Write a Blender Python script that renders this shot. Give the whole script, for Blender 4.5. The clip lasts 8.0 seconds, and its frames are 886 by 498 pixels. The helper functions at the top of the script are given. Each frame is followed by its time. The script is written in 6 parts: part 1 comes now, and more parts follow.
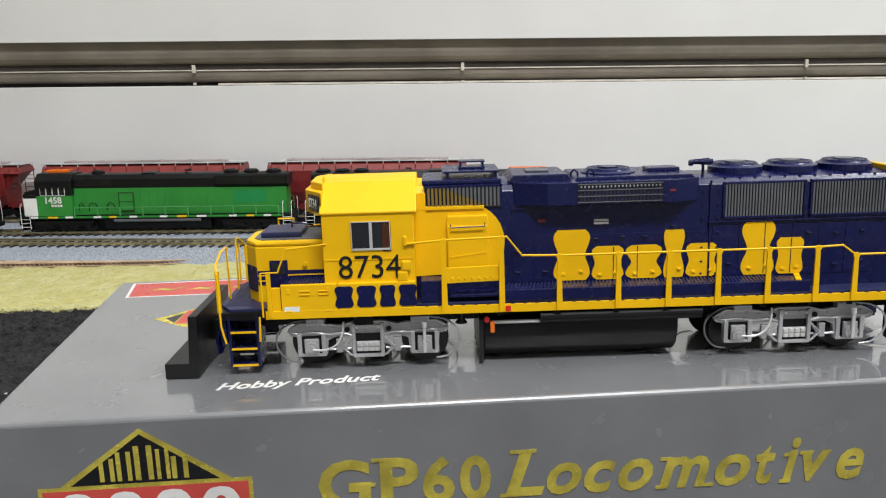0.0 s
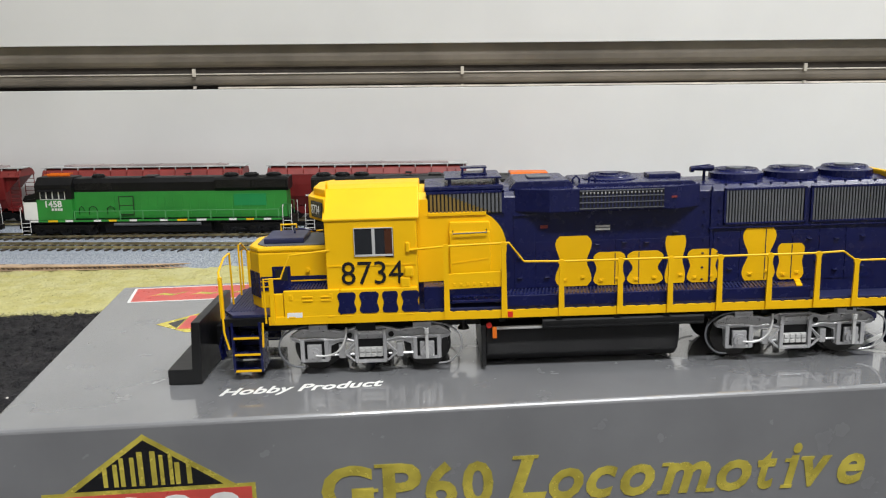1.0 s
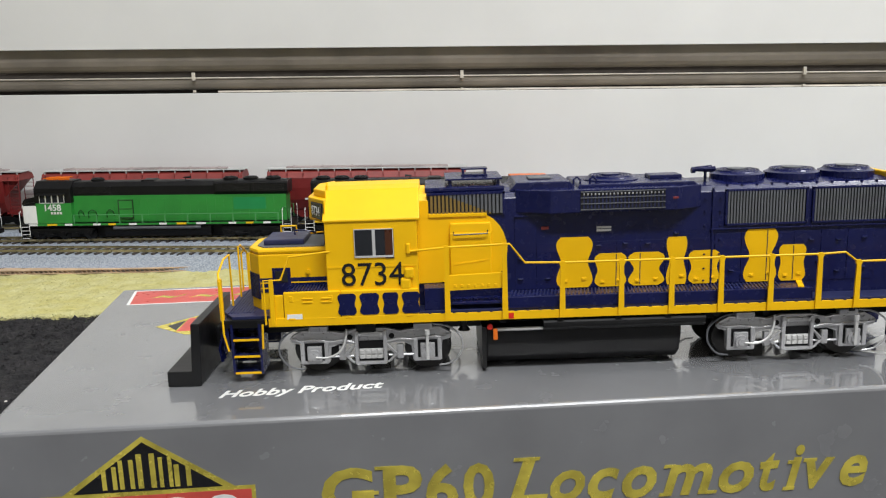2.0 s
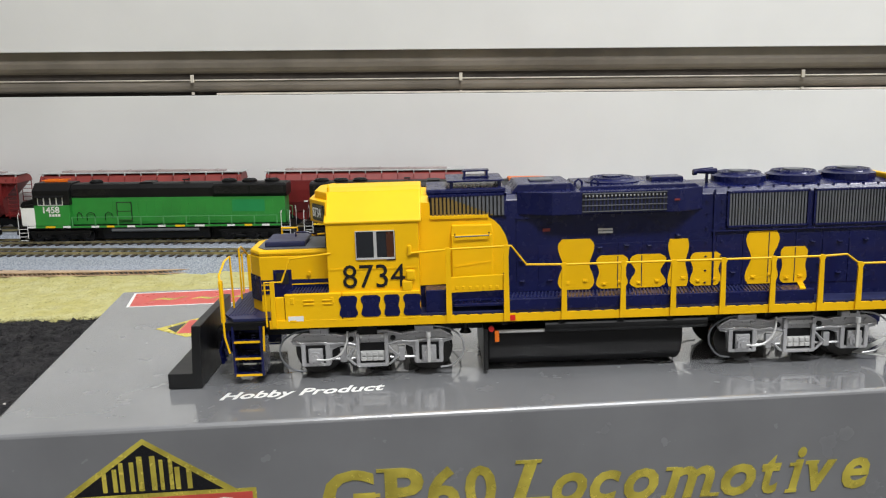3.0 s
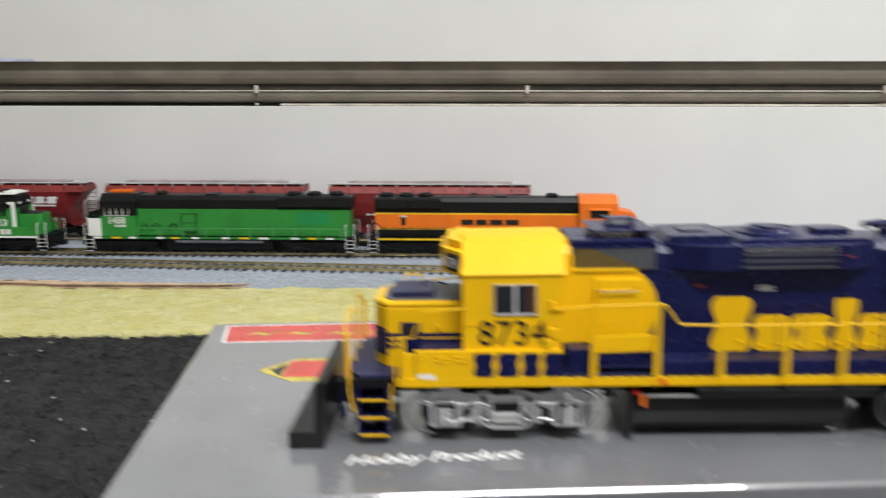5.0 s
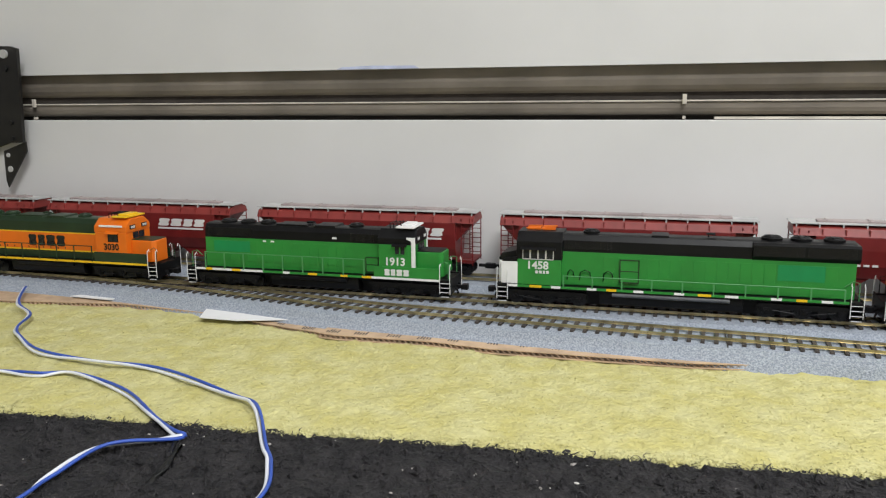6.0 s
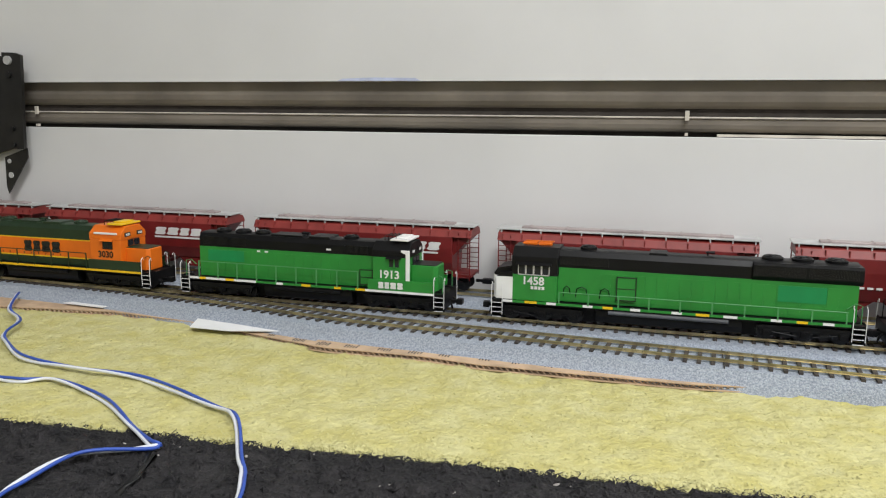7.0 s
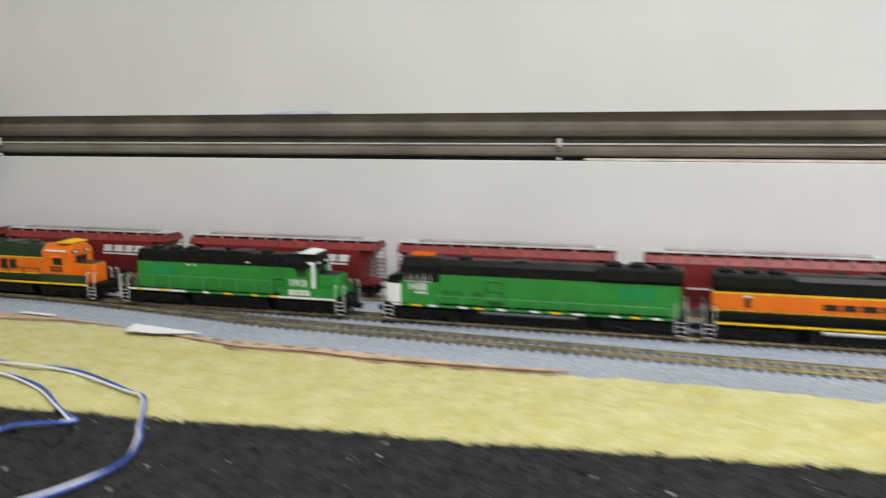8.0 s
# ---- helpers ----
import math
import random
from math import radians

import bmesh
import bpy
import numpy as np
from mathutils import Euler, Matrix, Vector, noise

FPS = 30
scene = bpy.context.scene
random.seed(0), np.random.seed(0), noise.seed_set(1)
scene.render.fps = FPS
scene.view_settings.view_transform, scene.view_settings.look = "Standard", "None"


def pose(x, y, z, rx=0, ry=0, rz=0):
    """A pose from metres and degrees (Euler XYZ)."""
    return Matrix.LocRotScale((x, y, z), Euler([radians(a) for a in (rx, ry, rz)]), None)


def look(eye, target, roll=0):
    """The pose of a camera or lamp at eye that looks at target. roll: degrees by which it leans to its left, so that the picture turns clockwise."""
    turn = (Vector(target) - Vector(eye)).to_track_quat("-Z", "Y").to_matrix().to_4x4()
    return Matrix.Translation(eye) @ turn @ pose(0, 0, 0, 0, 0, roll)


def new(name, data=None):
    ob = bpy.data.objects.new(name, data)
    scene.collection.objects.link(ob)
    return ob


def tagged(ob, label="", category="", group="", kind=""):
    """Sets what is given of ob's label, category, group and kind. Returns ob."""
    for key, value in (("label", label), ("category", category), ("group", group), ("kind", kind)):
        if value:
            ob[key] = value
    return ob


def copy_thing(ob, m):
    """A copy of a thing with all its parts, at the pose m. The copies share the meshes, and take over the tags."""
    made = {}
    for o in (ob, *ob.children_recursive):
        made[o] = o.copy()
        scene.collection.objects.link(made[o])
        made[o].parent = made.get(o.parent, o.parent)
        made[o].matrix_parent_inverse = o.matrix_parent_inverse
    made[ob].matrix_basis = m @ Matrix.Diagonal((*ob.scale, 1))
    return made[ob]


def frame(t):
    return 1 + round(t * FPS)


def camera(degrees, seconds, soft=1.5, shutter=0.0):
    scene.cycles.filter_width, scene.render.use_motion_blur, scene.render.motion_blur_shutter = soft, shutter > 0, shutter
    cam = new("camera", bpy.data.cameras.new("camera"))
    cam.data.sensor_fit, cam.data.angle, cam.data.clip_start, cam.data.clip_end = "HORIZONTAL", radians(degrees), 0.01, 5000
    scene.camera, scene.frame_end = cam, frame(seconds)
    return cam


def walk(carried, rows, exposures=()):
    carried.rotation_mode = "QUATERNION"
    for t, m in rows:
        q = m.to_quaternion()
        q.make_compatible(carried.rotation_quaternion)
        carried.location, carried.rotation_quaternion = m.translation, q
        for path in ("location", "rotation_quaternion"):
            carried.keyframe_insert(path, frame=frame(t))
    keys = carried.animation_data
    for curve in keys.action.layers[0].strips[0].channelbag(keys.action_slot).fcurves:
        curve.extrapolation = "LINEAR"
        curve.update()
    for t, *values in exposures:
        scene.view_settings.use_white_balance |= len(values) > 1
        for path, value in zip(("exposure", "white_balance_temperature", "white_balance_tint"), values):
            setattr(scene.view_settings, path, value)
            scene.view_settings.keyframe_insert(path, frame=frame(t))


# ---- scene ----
cam = camera(57.8, 8.0, soft=1.15, shutter=0.3)
# the layout is level; box and engine on it lean by about a degree
LEVEL = pose(0, 0, 0, 0, -1.15, 0)
PATH = [
    (0, (0.0364, -0.2108, 0.1449), (0.0526, 1.7450, -0.2726), -1.74),
    (0.5, (0.0359, -0.2111, 0.1452), (0.0534, 1.7449, -0.2716), -1.76),
    (1, (0.0355, -0.2114, 0.1460), (0.0546, 1.7458, -0.2652), -1.73),
    (1.5, (0.0355, -0.2111, 0.1455), (0.0544, 1.7473, -0.2596), -1.77),
    (3, (0.0342, -0.2105, 0.1448), (0.0606, 1.7501, -0.2495), -1.70),
    (3.5, (0.0344, -0.2103, 0.1448), (0.0604, 1.7509, -0.2466), -1.76),
    (4, (0.0339, -0.2104, 0.1447), (0.0617, 1.7513, -0.2442), -1.73),
    (4.2, (0.0338, -0.2108, 0.1455), (0.0626, 1.7509, -0.2433), -1.71),
    (4.72, (0.0312, -0.2096, 0.1464), (0.0500, 1.7520, -0.2410), -1.70),
    (5.3, (-0.0701, -0.1520, 0.1774), (-0.3210, 1.7961, -0.1994), -1.32),
    (5.4, (-0.1075, -0.1353, 0.1843), (-0.4205, 1.8003, -0.2100), -1.83),
    (5.5, (-0.1390, -0.1068, 0.1798), (-0.5143, 1.8224, -0.2131), -1.32),
    (6, (-0.2245, -0.0472, 0.1668), (-0.7619, 1.8440, -0.2001), -1.65),
    (6.5, (-0.2213, -0.0379, 0.1575), (-0.7894, 1.8503, -0.1772), -1.05),
    (7, (-0.2149, -0.0358, 0.1614), (-0.7810, 1.8553, -0.1598), -0.62),
    (7.5, (-0.2160, -0.0438, 0.1607), (-0.7882, 1.8478, -0.1463), -0.43),
    (7.7, (-0.2065, -0.0513, 0.1736), (-0.7900, 1.8343, -0.1212), -0.86),
    (7.8, (-0.1902, -0.0688, 0.1809), (-0.7606, 1.8235, -0.1168), -1.07),
    (7.9, (-0.1569, -0.0889, 0.1861), (-0.7154, 1.8101, -0.1215), -1.40),
    (8, (-0.1110, -0.1091, 0.1745), (-0.6534, 1.7939, -0.1158), -1.28),
]
walk(cam, [(t, LEVEL @ look(eye, target, roll)) for t, eye, target, roll in PATH],
     exposures=[(0.0, -0.02), (4.2, -0.02), (5.3, 0.0), (5.7, 0.07), (8.0, 0.07)])

# ---- world and lamps ----
world = bpy.data.worlds.new("room_air")
scene.world = world
world.use_nodes = True
world.node_tree.nodes["Background"].inputs[0].default_value = (0.9, 0.95, 1.0, 1)
world.node_tree.nodes["Background"].inputs[1].default_value = 0.10


def ceiling_lamp(x, y, z, sx, sy, watts, colour):
    lamp = bpy.data.lights.new("ceiling_lamp", "AREA")
    lamp.shape, lamp.size, lamp.size_y, lamp.energy, lamp.color = "RECTANGLE", sx, sy, watts, colour
    ob = new("ceiling_lamp", lamp)
    ob.matrix_world = pose(x, y, z)
    return ob


ceiling_lamp(0.28, -0.78, 1.55, 0.8, 0.2, 38.5, (0.972, 0.985, 1.0))
ceiling_lamp(0.95, -0.05, 1.55, 0.2, 0.8, 17.5, (0.972, 0.985, 1.0))

# ---- materials ----
def material(name, colour, rough=0.5, metal=0.0, vary=0.12, scale=60.0, bump=0.0, bump_scale=400.0, colour2=None, coat=0.0, spread=0.0, gloss=0.5, depth=0.001, grain=0.0):
    m = bpy.data.materials.new(name)
    m.use_nodes = True
    n, l = m.node_tree.nodes, m.node_tree.links
    bsdf = n["Principled BSDF"]
    bsdf.inputs["Roughness"].default_value = rough
    bsdf.inputs["Metallic"].default_value = metal
    bsdf.inputs["Specular IOR Level"].default_value = gloss
    bsdf.inputs["Coat Weight"].default_value = coat
    bsdf.inputs["Coat Roughness"].default_value, bsdf.inputs["Coat IOR"].default_value = 0.045, 1.8
    co = n.new("ShaderNodeTexCoord")
    big = n.new("ShaderNodeTexNoise")
    big.inputs["Scale"].default_value, big.inputs["Detail"].default_value = scale, 6.0
    l.new(co.outputs["Object"], big.inputs["Vector"])
    mix = n.new("ShaderNodeMix")
    mix.data_type = "RGBA"
    c2 = colour2 or [c * (1 - vary) for c in colour]
    mix.inputs["A"].default_value = (*[min(1, c * (1 + vary * 0.4)) for c in colour], 1) if not colour2 else (*colour, 1)
    mix.inputs["B"].default_value = (*c2, 1)
    ramp = n.new("ShaderNodeMapRange")
    ramp.inputs["From Min"].default_value, ramp.inputs["From Max"].default_value = 0.35, 0.65
    l.new(big.outputs["Fac"], ramp.inputs["Value"])
    l.new(ramp.outputs["Result"], mix.inputs["Factor"])
    tint = mix.outputs["Result"]
    if spread:
        info = n.new("ShaderNodeObjectInfo")
        hsv = n.new("ShaderNodeHueSaturation")
        sp = n.new("ShaderNodeMapRange")
        sp.inputs["To Min"].default_value, sp.inputs["To Max"].default_value = 1 - spread, 1 + spread
        l.new(info.outputs["Random"], sp.inputs["Value"])
        l.new(sp.outputs["Result"], hsv.inputs["Value"])
        l.new(tint, hsv.inputs["Color"])
        tint = hsv.outputs["Color"]
    fine = n.new("ShaderNodeTexNoise")
    fine.inputs["Scale"].default_value, fine.inputs["Detail"].default_value = bump_scale, 4.0
    l.new(co.outputs["Object"], fine.inputs["Vector"])
    if grain:
        dye = n.new("ShaderNodeHueSaturation")
        gr = n.new("ShaderNodeMapRange")
        gr.inputs["From Min"].default_value, gr.inputs["From Max"].default_value = 0.3, 0.7
        gr.inputs["To Min"].default_value, gr.inputs["To Max"].default_value = 1 - grain, 1 + grain
        l.new(fine.outputs["Fac"], gr.inputs["Value"])
        l.new(gr.outputs["Result"], dye.inputs["Value"])
        l.new(tint, dye.inputs["Color"])
        tint = dye.outputs["Color"]
    l.new(tint, bsdf.inputs["Base Color"])
    rr = n.new("ShaderNodeMapRange")
    rr.inputs["To Min"].default_value, rr.inputs["To Max"].default_value = max(0.02, rough - 0.08), min(1, rough + 0.08)
    l.new(fine.outputs["Fac"], rr.inputs["Value"])
    l.new(rr.outputs["Result"], bsdf.inputs["Roughness"])
    if bump:
        b = n.new("ShaderNodeBump")
        b.inputs["Strength"].default_value, b.inputs["Distance"].default_value = bump, depth
        l.new(fine.outputs["Fac"], b.inputs["Height"])
        l.new(b.outputs["Normal"], bsdf.inputs["Normal"])
    return m


YELLOW = material("yellow_paint", (0.80, 0.455, 0.001), 0.46, vary=0.06, gloss=0.3)
NAVY = material("navy_paint", (0.0058, 0.0082, 0.055), 0.26, vary=0.15, gloss=0.42)
NAVY_DECK = material("navy_deck", (0.015, 0.019, 0.068), 0.42, vary=0.2)
SILVER = material("silver_plastic", (0.47, 0.47, 0.48), 0.30, metal=0.45, vary=0.2, bump=0.15, bump_scale=1800)
BLACK = material("black_plastic", (0.006, 0.006, 0.0065), 0.4, vary=0.3)
SATIN_BLACK = material("satin_black_paint", (0.0050, 0.0050, 0.0056), 0.44, vary=0.3, gloss=0.24)
STEEL = material("wheel_steel", (0.018, 0.017, 0.017), 0.35, metal=0.2, vary=0.3)
GRILLE = material("grille_grey", (0.105, 0.11, 0.12), 0.5, vary=0.2)
WHITE = material("white_paint", (0.78, 0.78, 0.76), 0.45, vary=0.06)
GREEN = material("green_paint", (0.022, 0.225, 0.033), 0.4, vary=0.12)
RAIL_GREEN = material("pale_green_wire", (0.07, 0.27, 0.09), 0.45, vary=0.1)
PATCH_GREEN = material("patch_green_paint", (0.006, 0.235, 0.068), 0.4, vary=0.1)
DARK_GREEN = material("dark_green_paint", (0.014, 0.034, 0.014), 0.42, vary=0.2)
ORANGE = material("orange_paint", (0.76, 0.16, 0.008), 0.42, vary=0.1)
STRIPE_YELLOW = material("stripe_yellow", (0.80, 0.50, 0.01), 0.42, vary=0.1)
RED_BROWN = material("oxide_red_paint", (0.16, 0.012, 0.012), 0.45, vary=0.2)
RED_TOP = material("faded_red_paint", (0.23, 0.030, 0.025), 0.5, vary=0.2)
GALV = material("galvanised_grey", (0.56, 0.56, 0.55), 0.45, metal=0.2, vary=0.2)
HATCH = material("weathered_hatch", (0.36, 0.30, 0.29), 0.5, vary=0.3, scale=30)
GLASS_DARK = material("smoked_pane", (0.018, 0.020, 0.024), 0.2, vary=0.2)
DULL_YELLOW = material("dusty_yellow", (0.20, 0.13, 0.03), 0.5)
BROWN = material("brown_interior", (0.06, 0.018, 0.007), 0.3)
RED = material("red_plastic", (0.6, 0.02, 0.012), 0.35)
BOX_GREY = material("glossy_grey_card", (0.182, 0.185, 0.192), 0.25, vary=0.12, scale=32, bump=0.05, bump_scale=110, coat=1.0)
GOLD = material("gold_foil", (0.66, 0.55, 0.09), 0.26, metal=0.35, vary=0.35, scale=140)
PRINT_WHITE = material("white_print", (0.72, 0.72, 0.70), 0.4)
PRINT_RED = material("red_print", (0.55, 0.075, 0.06), 0.3, vary=0.15)
PRINT_BLACK = material("black_print", (0.012, 0.012, 0.014), 0.25)
RAIL = material("nickel_brass_rail", (0.55, 0.47, 0.27), 0.3, metal=0.85, vary=0.35, scale=90)
TIE = material("grey_brown_tie", (0.06, 0.05, 0.043), 0.75, vary=0.3, spread=0.25)
BALLAST = material("grey_ballast", (0.43, 0.47, 0.53), 0.9, colour2=(0.22, 0.25, 0.30), scale=900, bump=0.9, bump_scale=1300)
CARPET = material("yellow_fibre", (0.555, 0.525, 0.255), 0.95, colour2=(0.49, 0.445, 0.16), scale=55, bump=1.0, bump_scale=300, depth=0.0015, grain=0.08)
FELT_HAIR = material("dark_felt_hair", (0.035, 0.034, 0.035), 0.9, colour2=(0.012, 0.012, 0.013), scale=90)
FIBRE = material("pale_fibre", (0.55, 0.525, 0.26), 0.95, colour2=(0.46, 0.42, 0.17), scale=160)
MAT = material("black_rubber_felt", (0.020, 0.018, 0.0195), 0.85, colour2=(0.0065, 0.006, 0.0075), scale=75, bump=1.0, bump_scale=330, depth=0.004, grain=0.45)
FLECK = material("pale_fleck", (0.55, 0.52, 0.49), 0.7, colour2=(0.14, 0.125, 0.115), scale=35)
CARD = material("brown_cardboard", (0.54, 0.385, 0.25), 0.8, vary=0.2, scale=80)
PAPER = material("white_paper", (0.78, 0.78, 0.78), 0.7, vary=0.05)
WALL = material("white_wall_board", (0.70, 0.695, 0.68), 0.75, vary=0.05, scale=7, bump=0.12, bump_scale=60)
WOOD = material("dim_grey_wood", (0.235, 0.205, 0.17), 0.75, vary=0.3, scale=14, bump=0.3, bump_scale=90)
PALE_WOOD = material("pale_wood_edge", (0.62, 0.57, 0.49), 0.7, vary=0.25, scale=40)
# painted shade for the gaps in the wall, also the dark track joint
SHADE_AND_JOINT = material("dark_gap", (0.05, 0.042, 0.035), 0.9, vary=0.3)
BLUE_WIRE = material("blue_insulation", (0.035, 0.09, 0.42), 0.45, vary=0.1)
WHITE_WIRE = material("white_insulation", (0.72, 0.74, 0.78), 0.45, vary=0.1)
BLUE_CHALK = material("blue_chalk", (0.55, 0.60, 0.78), 0.8, vary=0.2)
BRACKET = material("black_bracket_paint", (0.012, 0.011, 0.010), 0.42, vary=0.4)
# mid-grey chosen so the unseen walls throw less fill on the front
ROOM = material("dull_room_paint", (0.44, 0.43, 0.415), 0.8, vary=0.08, scale=5)
CEILING = material("ceiling_white", (0.8, 0.79, 0.76), 0.85, vary=0.04, scale=4)

# ---- building helpers: shapes in millimetres ----
MM = 0.001


def box(bm, x0, x1, y0, y1, z0, z1, bevel=0.0):
    m = Matrix.Translation(((x0 + x1) / 2, (y0 + y1) / 2, (z0 + z1) / 2)) @ Matrix.Diagonal((abs(x1 - x0), abs(y1 - y0), abs(z1 - z0), 1))
    made = bmesh.ops.create_cube(bm, size=1, matrix=m)["verts"]
    if bevel:
        edges = {e for v in made for e in v.link_edges}
        bmesh.ops.bevel(bm, geom=list(edges), offset=bevel, segments=2, affect="EDGES", profile=0.6)
    return bm


def prism(bm, pts, plane, a, b, bevel=0.0):
    """A polygon given in the plane xz, yz or xy, drawn out from a to b along the third axis."""
    def place(p, q, r):
        return {"xz": (p, r, q), "yz": (r, p, q), "xy": (p, q, r)}[plane]
    lo = [bm.verts.new(place(p, q, a)) for p, q in pts]
    hi = [bm.verts.new(place(p, q, b)) for p, q in pts]
    faces = [bm.faces.new(lo), bm.faces.new(hi)]
    for k in range(len(pts)):
        j = (k + 1) % len(pts)
        faces.append(bm.faces.new((lo[k], lo[j], hi[j], hi[k])))
    bmesh.ops.recalc_face_normals(bm, faces=faces)
    if bevel:
        edges = {e for f in faces for e in f.edges}
        bmesh.ops.bevel(bm, geom=list(edges), offset=bevel, segments=2, affect="EDGES", profile=0.6)
    return bm


def cyl(bm, centre, axis, r, h, n=20, r2=None):
    turn = {"x": Matrix.Rotation(math.pi / 2, 4, "Y"), "y": Matrix.Rotation(math.pi / 2, 4, "X"), "z": Matrix.Identity(4)}[axis]
    bmesh.ops.create_cone(bm, cap_ends=True, segments=n, radius1=r, radius2=r if r2 is None else r2, depth=h, matrix=Matrix.Translation(centre) @ turn)
    return bm


def tube(bm, pts, r, n=6):
    """A round rod along a polyline."""
    pts = [Vector(p) for p in pts]
    rings = []
    for k, p in enumerate(pts):
        d = (pts[min(k + 1, len(pts) - 1)] - pts[max(k - 1, 0)]).normalized()
        u = d.cross(Vector((0.13, 0.91, 0.37))).normalized()
        w = d.cross(u)
        rings.append([bm.verts.new(p + r * (math.cos(2 * math.pi * i / n) * u + math.sin(2 * math.pi * i / n) * w)) for i in range(n)])
    for a, b in zip(rings, rings[1:]):
        for i in range(n):
            j = (i + 1) % n
            bm.faces.new((a[i], a[j], b[j], b[i]))
    for ring in (rings[0], rings[-1]):
        bm.faces.new(ring)
    bmesh.ops.recalc_face_normals(bm, faces=bm.faces[:])
    return bm


def smooth_line(pts, n=6):
    """A rounded run of points through the given ones."""
    P = [Vector(p) for p in pts]
    out = []
    for k in range(len(P) - 1):
        p0, p1, p2, p3 = P[max(k - 1, 0)], P[k], P[k + 1], P[min(k + 2, len(P) - 1)]
        for i in range(n):
            u = i / n
            out.append(0.5 * ((2 * p1) + (p2 - p0) * u + (2 * p0 - 5 * p1 + 4 * p2 - p3) * u * u + (3 * p1 - p0 - 3 * p2 + p3) * u ** 3))
    return out + [P[-1]]


def mesh_of(name, bm, mat, scale=MM):
    me = bpy.data.meshes.new(name)
    if scale != 1:
        bm.transform(Matrix.Diagonal((scale, scale, scale, 1)))
    bm.to_mesh(me)
    bm.free()
    me.materials.append(mat)
    return me


def part(name, bm, mat, parent=None, label="", scale=MM, smooth=False):
    me = mesh_of(name, bm, mat, scale)
    if smooth:
        me.polygons.foreach_set("use_smooth", [True] * len(me.polygons))
    ob = new(name, me)
    ob.parent = parent
    return tagged(ob, label)


def thing(name, m, label, category, group=""):
    ob = new(name)
    ob.empty_display_size = 0.01
    ob.matrix_world = m
    return tagged(ob, label, category, group)


def bm_():
    return bmesh.new()


def lettering(name, text, size, mat, parent, m, shear=0.0, depth=0.06, width=1.0, bold=0.0):
    """Built-in font, in millimetres, its left end on the base line at m."""
    cu = bpy.data.curves.new(name, "FONT")
    cu.body, cu.size, cu.shear, cu.extrude, cu.offset = text, size, shear, depth, bold
    cu.resolution_u = 3
    tmp = bpy.data.objects.new(name, cu)
    scene.collection.objects.link(tmp)
    bpy.context.view_layer.update()
    me = bpy.data.meshes.new_from_object(tmp.evaluated_get(bpy.context.evaluated_depsgraph_get()))
    bpy.data.objects.remove(tmp)
    me.transform(Matrix.Diagonal((MM, MM, MM, 1)) @ m @ Matrix.Diagonal((width, 1, 1, 1)))
    me.materials.clear()
    me.materials.append(mat)
    ob = new(name, me)
    ob.parent = parent
    return ob


def side_face(x, y, z, near=True):
    """The pose of lettering on a side that looks to -y (near) or +y."""
    return pose(x, y, z, 90, 0, 0 if near else 180)


def islands(ob, parent):
    """Splits lettering into one object per separate piece."""
    bm = bm_()
    bm.from_mesh(ob.data)
    bm.verts.ensure_lookup_table()
    seen, made = set(), []
    for v in bm.verts:
        if v.index in seen:
            continue
        stack, group = [v], []
        seen.add(v.index)
        while stack:
            q = stack.pop()
            group.append(q)
            for e in q.link_edges:
                o = e.other_vert(q)
                if o.index not in seen:
                    seen.add(o.index)
                    stack.append(o)
        index = {q.index: i for i, q in enumerate(group)}
        faces = {f for q in group for f in q.link_faces}
        me = bpy.data.meshes.new(ob.name)
        me.from_pydata([q.co[:] for q in group], [], [[index[w.index] for w in f.verts] for f in faces])
        me.materials.append(ob.data.materials[0])
        piece = new(ob.name.split(".")[0], me)
        piece.parent = parent
        made.append(piece)
    bm.free()
    bpy.data.objects.remove(ob)
    return made

# ---- setting: table, wall, room ----
def structure(name, bm, mat, label, scale=1, smooth=False):
    ob = part(name, bm, mat, None, label, scale, smooth)
    return tagged(ob, label, name.split("_")[0], kind="structure")


def spread_x(u):
    """From 0..1 along the bench: four fifths of the columns go to the middle stretch."""
    if u < 0.1:
        return -1.75 + 0.75 * u / 0.1
    return -1.0 + 1.6 * (u - 0.1) / 0.8 if u < 0.9 else 0.6 + 0.6 * (u - 0.9) / 0.1


def sheet(name, mat, label, nx, y0, y1, ny, height, edge=None):
    """A soft sheet along the bench: a grid whose height and front and back edges wander."""
    bm = bm_()
    rows = []
    for j in range(ny + 1):
        row = []
        for i in range(nx + 1):
            x, y = spread_x(i / nx), y0 + (y1 - y0) * j / ny
            if edge:
                y = edge(x, y, j / ny)
            row.append(bm.verts.new((x, y, height(x, y))))
        rows.append(row)
    for a, b in zip(rows, rows[1:]):
        for i in range(nx):
            bm.faces.new((a[i], a[i + 1], b[i + 1], b[i]))
    return structure(name, bm, mat, label, smooth=True)


def lumps(x, y, s, seed):
    return noise.noise(Vector((x * s, y * s, seed)))


bm = bm_()
box(bm, -1.9, 1.3, -0.75, 0.70, -0.05, -0.0125)
structure("table", bm, PALE_WOOD, "pale wooden bench top under the layout")

MAT_Z = -0.0045


def seam(x):
    """The line where the black felt meets the yellow fibre."""
    return 0.3108 + 0.078 * (x + 0.25)


